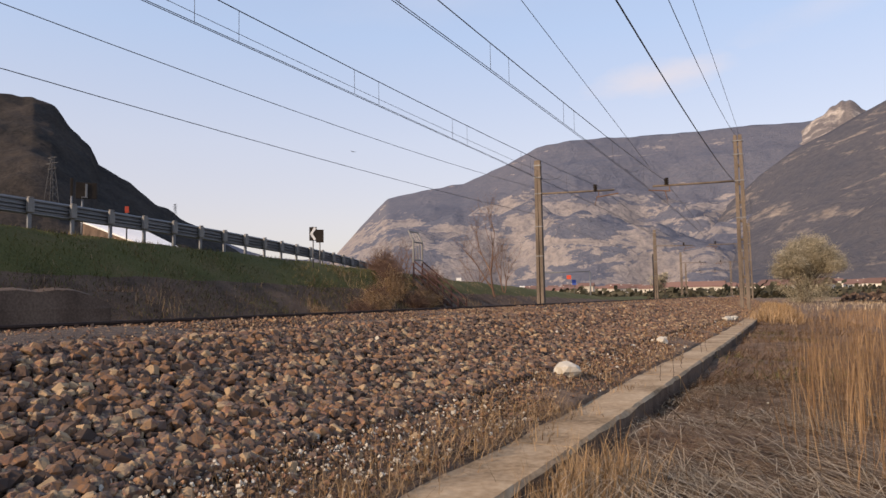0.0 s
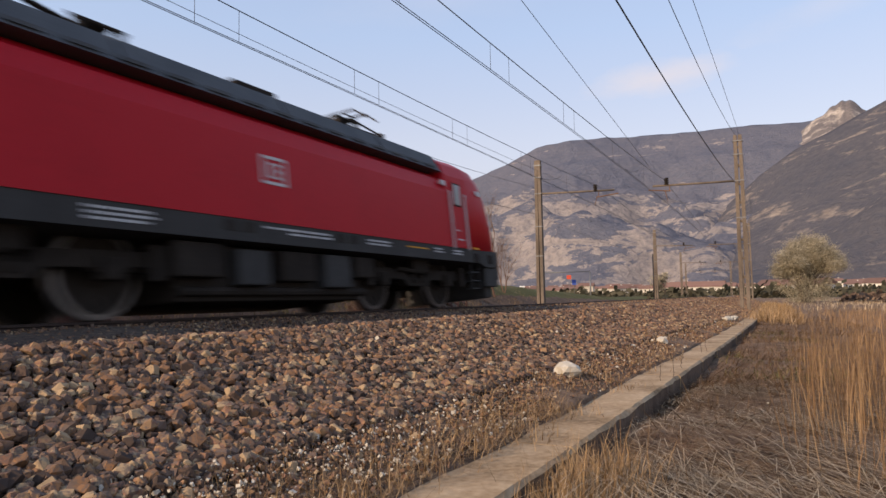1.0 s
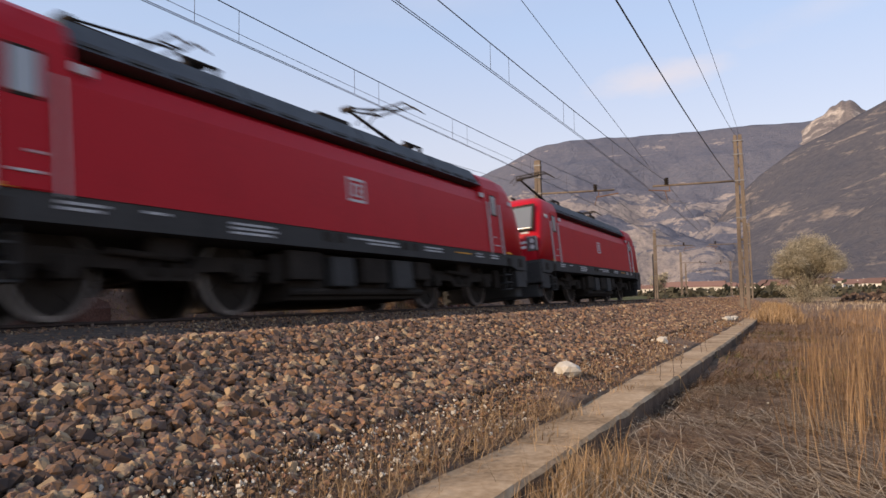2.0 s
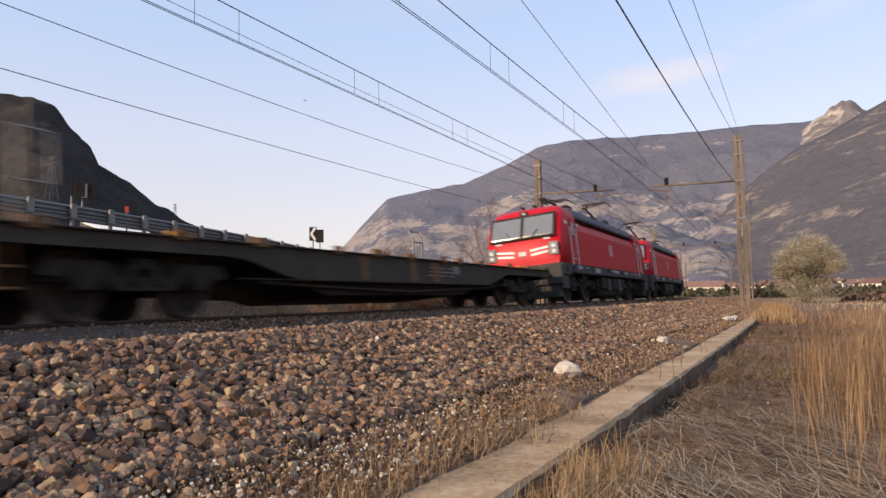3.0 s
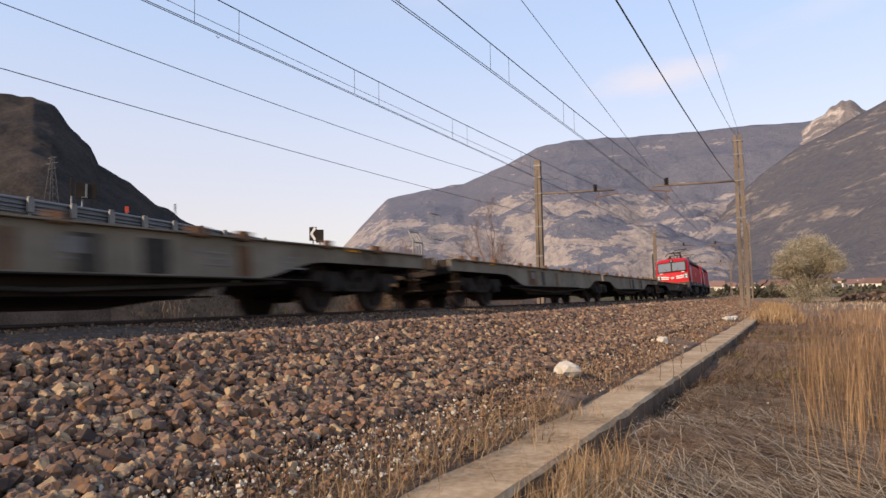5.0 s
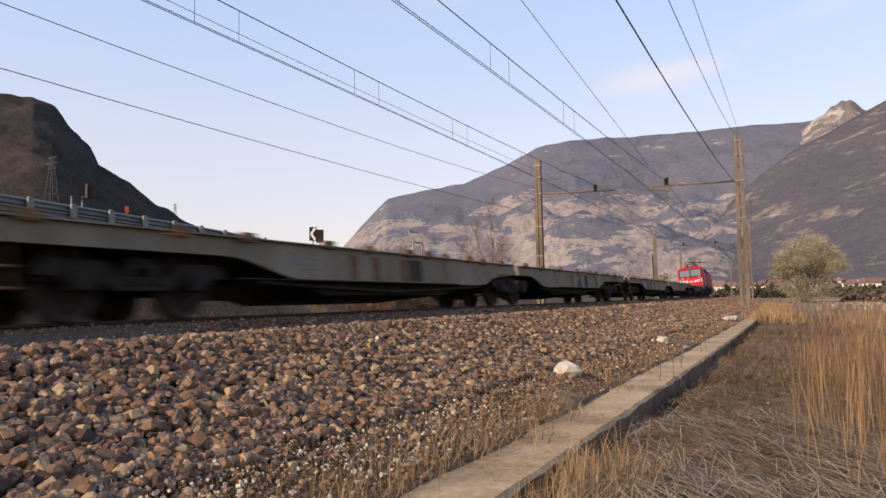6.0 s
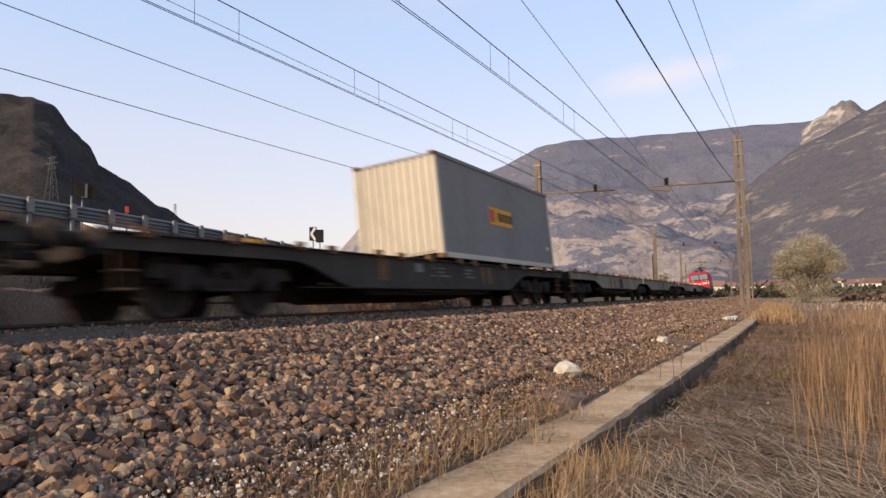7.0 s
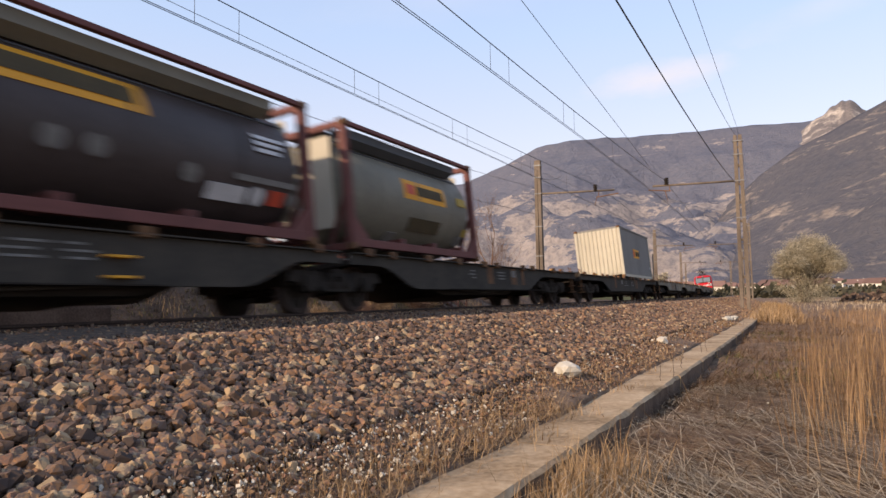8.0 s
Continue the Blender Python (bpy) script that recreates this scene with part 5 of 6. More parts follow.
def pantograph(parent, base, knee, head, name="pantograph"):
    bm = B()
    box(bm, 0, base, 4.25, 0.9, 0.5, 0.06)
    for sx in (-0.5, 0.5):
        for dy in (-0.35, 0.35):
            cyl(bm, (sx, base + dy, 3.78), (sx, base + dy, 4.23), 0.06, 10)
        cyl(bm, (sx, base - 0.45, 4.25), (sx, base + 0.45, 4.25), 0.03, 8)
    kz, hz = knee[1], head[1]
    cyl(bm, (0, base, 4.36), (0, knee[0], kz), 0.05, 10, 0.035)
    cyl(bm, (0.12, base + 0.2, 4.28), (0.10, knee[0] + 0.1, kz - 0.1), 0.015, 6)
    for sx in (-1, 1):
        cyl(bm, (sx * 0.08, knee[0], kz), (sx * 0.32, head[0], hz - 0.08), 0.025, 8)
    box(bm, 0, knee[0], kz, 0.3, 0.14, 0.12, bevel=0.03)
    for dy in (-0.22, 0.22):
        cyl(bm, (-0.6, head[0] + dy, hz), (0.6, head[0] + dy, hz), 0.028, 8)
        for sx in (-1, 1):
            cyl(bm, (sx * 0.6, head[0] + dy, hz), (sx * 0.9, head[0] + dy, hz - 0.25), 0.018, 8)
    cyl(bm, (-0.35, head[0] - 0.22, hz - 0.05), (-0.35, head[0] + 0.22, hz - 0.05), 0.02, 6)
    cyl(bm, (0.35, head[0] - 0.22, hz - 0.05), (0.35, head[0] + 0.22, hz - 0.05), 0.02, 6)
    return part(name, bm, M["black"], parent, "black single-arm pantograph")


def loco(label, raised):
    L = thing("locomotive", Matrix(), label, "locomotive", "coupled locomotives")
    bm = B()                                          # red shell, lower in the machine room where the roof hatches sit
    mid = [(-6.3, 1.50, 3.30), (5.78, 1.50, 3.30), (5.83, 1.50, 3.73)]
    rings = [ring(w, h, -y) for y, w, h in reversed(NOSE)] + [ring(w, h, y) for y, w, h in mid] + [ring(w, h, y) for y, w, h in NOSE]
    loft(bm, rings)
    bmesh.ops.recalc_face_normals(bm, faces=bm.faces)
    for f in bm.faces:
        f.smooth = abs(f.calc_center_median().y) > 7.2
    part("body", bm, M["red"], L)
    bm = B()                                          # roof hatches
    prof = [(1.47, 3.28), (1.42, 3.36), (1.22, 3.72), (0.6, 3.80), (-0.6, 3.80), (-1.22, 3.72), (-1.42, 3.36), (-1.47, 3.28)]
    for y0, y1 in ((-6.32, -3.2), (-3.15, 0.1), (0.15, 3.2), (3.25, 5.80)):
        loft(bm, [[(x, y, z) for x, z in prof] for y in (y0, y1)])
    for y in np.arange(-6.0, 5.6, 0.75):
        box(bm, 1.44, y, 3.36, 0.05, 0.5, 0.05)
        box(bm, -1.44, y, 3.36, 0.05, 0.5, 0.05)
    bmesh.ops.recalc_face_normals(bm, faces=bm.faces)
    part("roof_hatch", bm, M["roofgrey"], L, "dark grey ribbed roof panels")
    bm = B()                                          # insulators, cables and boxes on the roof
    for y in (-5.4, -1.4, -0.6, 0.4, 1.3, 2.3, 5.2):
        cyl(bm, (0.35, y, 3.78), (0.35, y, 4.05), 0.07, 10, 0.05)
        cyl(bm, (-0.35, y, 3.78), (-0.35, y, 4.05), 0.07, 10, 0.05)
    cyl(bm, (0.35, -5.4, 4.05), (0.35, 5.2, 4.05), 0.02, 8)
    box(bm, 0.5, 0.0, 3.9, 0.7, 1.1, 0.25, bevel=0.04)
    box(bm, -0.4, -4.6, 3.86, 0.6, 0.9, 0.16, bevel=0.03)
    part("roof_equipment", bm, M["black"], L)
    bm = B()                                          # underframe band
    extrude_profile(bm, [(-8.72, 1.0), (-8.72, 1.43), (8.72, 1.43), (8.72, 1.0), (7.9, 0.98), (7.5, 1.08), (-7.5, 1.08), (-7.9, 0.98)], -1.485, 1.485)
    for sy in (-1, 1):
        box(bm, 0, sy * 8.62, 1.02, 2.9, 0.38, 0.72, bevel=0.04)
        box(bm, 0, sy * 8.45, 0.42, 2.5, 0.5, 0.45, bevel=0.05)
        for sx in (-1, 1):
            box(bm, sx * 1.38, sy * 8.3, 0.72, 0.12, 0.8, 0.5, bevel=0.03)
    part("underframe", bm, M["dark"], L, "dark grey underframe band")
    # thin black plates stand in for the shade inside underframe openings
    for sx in (-1, 1):
        for y, dz in ((-7.3, 0), (7.3, 0), (-1.5, 0.1), (-1.1, 0.1), (1.3, 0.1), (1.7, 0.1), (8.2, 0), (-8.2, 0)):
            bm = B()
            box(bm, sx * 1.488, y, 1.2 + dz, 0.02, 0.30 if dz == 0 else 0.2, 0.24 if dz == 0 else 0.16)
            part("recess_plate", bm, M["black"], L, "black plate in place of a shaded underframe opening")
    bm = B()                                          # equipment under the floor
    box(bm, 0, 0, 0.62, 2.3, 4.6, 0.85, bevel=0.05)
    part("transformer_case", bm, M["black"], L)
    for sx in (-1, 1):
        for y, w, z, h in ((-2.0, 0.9, 0.78, 0.5), (-0.9, 0.7, 0.7, 0.55), (0.2, 0.9, 0.75, 0.5), (1.3, 0.8, 0.7, 0.6), (2.2, 0.6, 0.8, 0.4)):
            bm = B()
            box(bm, sx * 1.27, y, z, 0.22, w, h, bevel=0.03)
            part("equipment_box", bm, M["dark"] if int(y * 10) % 2 else M["black"], L)
        bm = B()
        cyl(bm, (sx * 1.2, -2.3, 0.34), (sx * 1.2, 2.3, 0.34), 0.07, 8)
        part("pipe", bm, M["black"], L)
    for sx in (-1, 1):
        for y in (-7.3, 7.3):
            bm = B()
            for z in (0.42, 0.62, 0.84):
                box(bm, sx * 1.32, y, z, 0.22, 0.46, 0.03)
            for dy in (-0.23, 0.23):
                box(bm, sx * 1.40, y + dy, 0.72, 0.03, 0.03, 0.64)
            part("step", bm, M["dark"], L)
    for y in (-4.75, 4.75):
        bm = bogie_frame(B(), 3.0, 0.66, 2.2)
        for sx in (-1, 1):
            cyl(bm, (sx * 1.16, -1.0, 0.86), (sx * 1.16, 0.2, 0.80), 0.05, 10)
            box(bm, sx * 1.14, 0.0, 0.95, 0.16, 0.7, 0.3, bevel=0.03)
            box(bm, sx * 1.15, 2.15, 0.72, 0.16, 0.24, 0.5, bevel=0.03)
            box(bm, sx * 1.15, -2.15, 0.72, 0.16, 0.24, 0.5, bevel=0.03)
        bg = part("bogie", bm, M["black"], L, "grimy black bogie frame")
        bg.location = (0, y, 0)
        for dy in (-1.5, 1.5):
            wheelset(bg, dy, 0.625, LOCO_WHEEL)
    for sy in (-1, 1):
        for sx in (-1, 1):
            bm = B()
            cyl(bm, (sx * 0.875, sy * 8.75, 1.06), (sx * 0.875, sy * 9.38, 1.06), 0.11, 14)
            box(bm, sx * 0.875, sy * 9.43, 1.06, 0.56, 0.07, 0.36, bevel=0.03)
            part("buffer", bm, M["black"], L)
        bm = B()                                      # coupling hook and hoses
        box(bm, 0, sy * 8.95, 1.02, 0.14, 0.5, 0.2, bevel=0.03)
        for sx in (-0.45, 0.5):
            cyl(bm, (sx, sy * 8.85, 0.95), (sx * 0.8, sy * 9.0, 0.55), 0.03, 8)
        part("coupling", bm, M["black"], L)
        # windscreen, lean of the nose between z 2.45 and 3.35
        lean = Matrix.Rotation(sy * radians(26), 4, "X")
        bm = B()
        box(bm, 0, sy * 8.365, 2.92, 2.56, 0.06, 1.06, lean, bevel=0.02)
        ws = part("windscreen_surround", bm, M["black"], L, "black windscreen surround")
        for sx in (-1, 1):
            bm = B()
            box(bm, sx * 0.63, sy * 8.395, 2.92, 1.14, 0.03, 0.86, lean, bevel=0.01)
            part("windscreen", bm, M["glass"], ws, "windscreen pane, sky reflection put into its grey")
            bm = B()
            cyl(bm, (sx * 0.35, sy * 8.63, 2.46), (sx * 0.62, sy * 8.50, 2.80), 0.014, 6)
            part("wiper", bm, M["black"], ws)
            bm = B()                                  # lamp cluster and white trim strips
            box(bm, sx * 1.20, sy * 8.645, 1.98, 0.36, 0.14, 0.50, bevel=0.03)
            hl = part("headlight", bm, M["lamp_glass"], L, "headlight cluster under clear glass")
            bm = B()
            for z in (1.87, 2.07):
                cyl(bm, (sx * 1.22, sy * 8.70, z), (sx * 1.22, sy * 8.725, z), 0.075, 14)
            part("lamp", bm, M["silver"], hl)
            for z, wd in ((2.02, 0.70), (1.86, 0.66)):
                bm = B()
                box(bm, sx * 0.66, sy * 8.675, z, wd, 0.05, 0.085, Matrix.Rotation(-sx * 0.10, 4, "Y"), bevel=0.01)
                part("trim_strip", bm, M["white"], L, "white trim strip beside the headlight")
            bm = B()
            box(bm, sx * 0.95, sy * 8.55, 2.38, 0.26, 0.03, 0.06, lean)
            part("number_bar", bm, M["silver"], L)
        bm = B()
        box(bm, 0, sy * 8.705, 1.90, 0.30, 0.02, 0.16, bevel=0.008)
        part("emblem", bm, M["silver"], L)
        bm = B()
        box(bm, 0, sy * 7.98, 3.47, 0.34, 0.10, 0.20, lean, bevel=0.02)
        tl = part("top_lamp", bm, M["black"], L)
        bm = B()
        cyl(bm, (0, sy * 8.0, 3.48), (0, sy * 8.05, 3.46), 0.07, 14)
        part("lens", bm, M["silver"], tl)
        bm = B()
        for sx in (-1, 1):
            cyl(bm, (sx * 0.25, sy * 7.1, 3.82), (sx * 0.25, sy * 7.5, 3.83), 0.02, 8, 0.045)
            box(bm, sx * 0.25, sy * 7.2, 3.8, 0.08, 0.1, 0.12)
        part("horn", bm, M["black"], L)
        for sx in (-1, 1):
            door_y = 6.42 if sy > 0 else -6.95
            bm = B()                                  # cab door with its window and rails
            box(bm, sx * 1.502, door_y, 2.28, 0.03, 0.62, 1.70, bevel=0.01)
            dr = part("cab_door", bm, M["red"], L)
            bm = B()
            box(bm, sx * 1.512, door_y, 2.76, 0.03, 0.44, 0.60, bevel=0.02)
            part("window_seal", bm, M["black"], dr)
            bm = B()
            box(bm, sx * 1.52, door_y, 2.76, 0.03, 0.36, 0.52, bevel=0.02)
            part("window", bm, M["pale_glass"], dr, "pale glass cab door window")
            bm = B()
            box(bm, sx * 1.525, door_y, 1.62, 0.04, 0.34, 0.03)
            box(bm, sx * 1.525, door_y - sy * 0.12, 1.85, 0.04, 0.14, 0.03)
            part("door_handle", bm, M["silver"], dr)
            for dy in (-0.42, 0.42):
                bm = B()
                box(bm, sx * 1.53, door_y + dy, 2.1, 0.05, 0.036, 1.46, bevel=0.015)
                part("grab_rail", bm, M["silver"], L, "pale grey upright grab rail")
            bm = B()
            box(bm, sx * 1.51, sy * 7.75, 2.96, 0.03, 0.26, 0.12)
            part("marker_plate", bm, M["silver"], L)
            bm = B()
            box(bm, sx * 1.515, door_y - sy * 0.74, 2.98, 0.05, 0.22, 0.12, bevel=0.01)
            part("side_lamp", bm, M["silver"], L)
            bm = B()
            box(bm, sx * 1.50, sy * 7.3, 1.45, 0.03, 0.36, 0.05)
            part("step_edge", bm, M["orange"], L, "yellow step edge")
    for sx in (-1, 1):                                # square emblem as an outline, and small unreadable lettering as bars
        bm = B()
        for dy, dz, w, h in ((-0.27, 0, 0.05, 0.46), (0.27, 0, 0.05, 0.46), (0, 0.21, 0.5, 0.05), (0, -0.21, 0.5, 0.05), (-0.11, 0, 0.05, 0.26), (0.06, 0, 0.05, 0.26), (-0.06, 0.11, 0.1, 0.04), (-0.06, -0.11, 0.1, 0.04), (0.12, 0.11, 0.1, 0.04), (0.12, 0, 0.1, 0.04), (0.12, -0.11, 0.1, 0.04)):
            box(bm, sx * 1.504, -0.45 + dy, 2.28 + dz, 0.012, w, h)
        part("emblem", bm, M["silver"], L)
        bm = B()
        rng = random.Random(5)
        for y, w, n in ((-6.3, 0.5, 2), (-5.2, 0.35, 1), (-3.4, 0.9, 3), (-0.4, 0.7, 1), (0.4, 1.1, 2), (2.6, 0.8, 2), (5.2, 0.4, 2), (6.2, 0.45, 2)):
            for k in range(n):
                x = y - w / 2
                while x < y + w / 2:
                    q = rng.uniform(0.03, 0.12)
                    box(bm, sx * 1.489, x + q / 2, 1.33 - 0.07 * k, 0.01, q, 0.035)
                    x += q + 0.025
        part("lettering", bm, M["silver"], L)
        bm = B()
        box(bm, sx * 1.489, 4.2, 1.30, 0.012, 0.9, 0.03)
        part("stripe", bm, M["orange"], L)
    pantograph(L, *raised)
    pantograph(L, 3.3 if raised[0] < 0 else -3.3, (5.4, 4.40) if raised[0] < 0 else (-5.4, 4.40), (3.7, 4.50) if raised[0] < 0 else (-3.7, 4.50), "pantograph")
    return L


def sill_profile(a, b, ka, kb, drop=0.34, top=1.06):
    """Side sill of one unit from a (rear) to b (front). k: 'b' buffer end with its bogie inboard, 'j' joint over a shared bogie."""
    def arch(e, kind, sgn):
        flat, run = (1.2, 1.6) if kind == "j" else (4.1, 1.9)
        out = [(e + sgn * (0.15 if kind == "j" else 0.45), 0.86), (e + sgn * flat * 0.6, 0.86)]
        for i in range(7):
            u = i / 6
            out.append((e + sgn * (flat + run * u), 0.86 - drop * u * u * (3 - 2 * u)))
        return out
    ra, fb = arch(a, ka, 1), arch(b, kb, -1)
    return [(ra[0][0], top)] + ra + fb[::-1] + [(fb[0][0], top)]


def flat_wagon(label, units, kinds, material, seed):
    """units: local y of the unit ends, front first; kinds: end kinds to match."""
    rng = random.Random(seed)
    drop = 0.46 if ("tank" in label or "under" in label) else 0.34
    top = 1.13 if "beige" in label else 1.06
    W = thing("flat_wagon", Matrix(), label, "wagon", "freight wagons")
    for (b, a), (kb, ka) in zip(units, kinds):
        for sx in (-1, 1):
            bm = B()
            extrude_profile(bm, sill_profile(a, b, ka, kb, drop, top), sx * 1.24, sx * 1.30)
            part("side_sill", bm, material, W, "painted and stained deep side sill")
            bm = B()
            lo, hi = a + (0.2 if ka == "j" else 0.5), b - (0.2 if kb == "j" else 0.5)
            box(bm, sx * 1.28, (lo + hi) / 2, top + 0.015, 0.20, hi - lo, 0.025, bevel=0.006)
            part("top_flange", bm, material, W)
            bm = B()
            box(bm, sx * 1.28, (a + b) / 2, 0.865 - drop, 0.14, max(1.0, b - a - (5.2 if "b" not in ka + kb else 8.6)), 0.02)
            part("bottom_flange", bm, M["black"], W)
            y = lo + 0.6
            while y < hi - 0.4:
                bm = B()
                box(bm, sx * 1.33, y, top + 0.05 + rng.uniform(-0.02, 0.005), 0.10, rng.uniform(0.16, 0.30), 0.155, bevel=0.015)
                part("container_lock", bm, M["rust"], W, "rusty folding container lock")
                y += rng.choice((0.9, 1.35, 1.6, 2.1))
            for k in range(5):
                bm = B()
                y = rng.uniform(a + 6, b - 6)
                box(bm, sx * 1.303, y, 0.80, 0.012, rng.uniform(0.16, 0.45), 0.47, bevel=0.004)
                part("patch", bm, M["wagon"] if k % 2 else M["rust"], W, "dark rust-stained sill stiffener")
            bm = B()
            for k in range(3):
                y = rng.uniform(a + 4.6, b - 4.6)
                for j in range(3):
                    box(bm, sx * 1.304, y + rng.uniform(-0.1, 0.1), 0.90 - 0.09 * j, 0.008, rng.uniform(0.25, 0.6), 0.03)
            part("lettering", bm, M["faded"], W)
            bm = B()
            box(bm, sx * 1.305, rng.uniform(a + 5, b - 5), 0.88, 0.012, 0.34, 0.2)
            part("label_plate", bm, M["faded"], W)
        bm = B()                                      # floor beams and the dark belly
        box(bm, 0, (a + b) / 2, 0.95, 2.46, b - a - 1.0, 0.1)
        mid, hl = (a + b) / 2, (b - a) / 2
        qa, qb = a + (3.2 if ka == "j" else 5.6), b - (3.2 if kb == "j" else 5.6)
        extrude_profile(bm, [(qa, 0.62), (qa + 1.3, 0.30), (qb - 1.3, 0.30), (qb, 0.62), (qb, 0.9), (qa, 0.9)], -1.0, 1.0)
        part("centre_frame", bm, M["black"], W, "black centre frame under the deck")
        bm = B()
        for sx in (-1, 1):
            cyl(bm, (sx * 1.12, qa - 0.6, 0.50), (sx * 1.12, (qa + qb) / 2, 0.36), 0.03, 8)
            cyl(bm, (sx * 1.12, (qa + qb) / 2, 0.36), (sx * 1.12, qb + 0.6, 0.50), 0.03, 8)
        cyl(bm, (0.8, qa + 1.6, 0.5), (0.8, qa + 3.0, 0.5), 0.2, 14)
        part("brake_gear", bm, M["wagon"], W)
        for e, kind, sgn in ((a, ka, 1), (b, kb, -1)):
            if kind == "j" and sgn < 0:
                continue
            y = e if kind == "j" else e + sgn * 2.77
            bm = bogie_frame(B(), 1.8, 0.52, 1.45)
            box(bm, 0, 0, 0.72, 2.2, 0.35, 0.14)
            bg = part("bogie", bm, M["black"], W, "grimy black two-axle bogie")
            bg.location = (0, y, 0)
            for dy in (-0.9, 0.9):
                wheelset(bg, dy, 0.47, WAGON_WHEEL)
            if kind == "b":
                for sx in (-1, 1):
                    bm = B()
                    cyl(bm, (sx * 0.875, e + sgn * 0.55, 1.03), (sx * 0.875, e + sgn * 0.1, 1.03), 0.1, 12)
                    box(bm, sx * 0.875, e + sgn * 0.05, 1.03, 0.5, 0.06, 0.34, bevel=0.03)
                    part("buffer", bm, M["black"], W)
                bm = B()
                box(bm, 0, e + sgn * 0.55, 0.98, 2.5, 0.14, 0.36, bevel=0.02)
                box(bm, 0, e + sgn * 0.25, 0.98, 0.14, 0.5, 0.18)
                part("headstock", bm, M["black"], W)
                bm = B()                              # brakeman's step, rail and yellow lever at the corner
                for dy in (-0.12, 0.12):
                    cyl(bm, (1.22, e + sgn * 0.8 + dy, 0.35), (1.22, e + sgn * 0.8 + dy, 1.3), 0.018, 6)
                for z in (0.36, 0.6):
                    box(bm, 1.2, e + sgn * 0.8, z, 0.2, 0.3, 0.03)
                part("corner_step", bm, M["rust"], W)
                bm = B()
                box(bm, 1.31, e + sgn * 3.2, 1.12, 0.05, 0.4, 0.07, bevel=0.01)
                part("lever", bm, M["orange"], W, "yellow brake lever")
    if "tank" in label:
        for z in (0.76, 0.50):
            bm = B()
            box(bm, 1.34, -4.95, z, 0.10, 0.40, 0.035, bevel=0.008)
            part("step_bar", bm, M["orange"], W, "yellow step bar")
    if "loading" in label:
        e = units[-1][1]
        y = e + (1.25 if material is M["wagon"] else 0.15)
        bm = B()
        cyl(bm, (1.15, y - 0.22, 1.0), (1.15, y - 0.22, 2.25), 0.018, 8)
        cyl(bm, (1.15, y + 0.22, 1.62), (1.15, y + 0.22, 2.25), 0.018, 8)
        cyl(bm, (1.15, y - 0.24, 2.25), (1.15, y + 0.24, 2.25), 0.018, 8)
        cyl(bm, (1.15, y - 0.24, 1.62), (1.15, y + 0.24, 1.62), 0.016, 8)
        part("hoop", bm, M["spacer"], W, "tall pale tube hoop")
    return W


def box_container():
    C = thing("container", Matrix(), "pale grey steel container with an orange panel on its side", "container", "containers")
    L2, H, z0 = 4.45, 2.72, 1.21
    bm = B()
    box(bm, 0, 0, z0 + H / 2 + 0.06, 2.38, 2 * L2 - 0.12, H - 0.16)
    part("wall", bm, M["box"], C, "smooth grey side walls, shade put into the colour")
    for sy in (-1, 1):                                # corrugated end, its cream raised for the sun on it
        n = 10
        for i in range(n):
            x = -1.08 + 2.16 * (i + 0.5) / n
            prof = [(-0.085, 0), (-0.06, 0.055), (0.06, 0.055), (0.085, 0)]
            bm = B()
            loft(bm, [[(x + a, sy * (L2 - 0.062 + b), z) for a, b in prof] for z in (z0 + 0.2, z0 + H - 0.12)])
            bmesh.ops.recalc_face_normals(bm, faces=bm.faces)
            part("end_rib", bm, M["cream"], C, "upright rib of the end wall in sunlit cream")
        bm = B()
        box(bm, 0, sy * (L2 - 0.06), z0 + H / 2, 2.30, 0.02, H - 0.3)
        part("end_wall", bm, M["cream"], C, "corrugated end wall, sunlight put into its cream")
    for sx in (-1, 1):
        for sy in (-1, 1):
            bm = B()
            box(bm, sx * 1.15, sy * (L2 - 0.05), z0 + H / 2, 0.15, 0.14, H - 0.2, bevel=0.015)
            part("corner_post", bm, M["cream"], C)
            for z in (z0 + 0.06, z0 + H - 0.06):
                bm = B()
                box(bm, sx * 1.14, sy * (L2 - 0.06), z, 0.17, 0.18, 0.12, bevel=0.02)
                part("corner_casting", bm, M["rust"], C)
        bm = B()
        box(bm, sx * 1.19, 0, z0 + 0.08, 0.07, 2 * L2 - 0.3, 0.14, bevel=0.01)
        part("bottom_rail", bm, M["cream"], C)
        bm = B()
        box(bm, sx * 1.19, 0, z0 + H - 0.05, 0.07, 2 * L2 - 0.3, 0.1, bevel=0.01)
        part("top_rail", bm, M["box"], C)
        bm = B()
        box(bm, sx * 1.196, -0.28, 2.60, 0.014, 1.75, 0.52, bevel=0.003)
        sp = part("panel", bm, M["orange"], C, "orange panel with dark lettering bars")
        bm = B()
        for i in range(5):
            box(bm, sx * 1.206, -0.78 + 0.24 * i + 0.35, 2.60, 0.008, 0.17, 0.26)
        part("lettering", bm, M["wagon"], sp)
        bm = B()
        box(bm, sx * 1.206, -0.95, 2.60, 0.008, 0.34, 0.36)
        part("emblem", bm, M["rustred"], sp)
        bm = B()
        box(bm, sx * 1.198, L2 - 0.5, 1.9, 0.01, 0.22, 0.12)
        part("label_plate", bm, M["silver"], C)
    return C


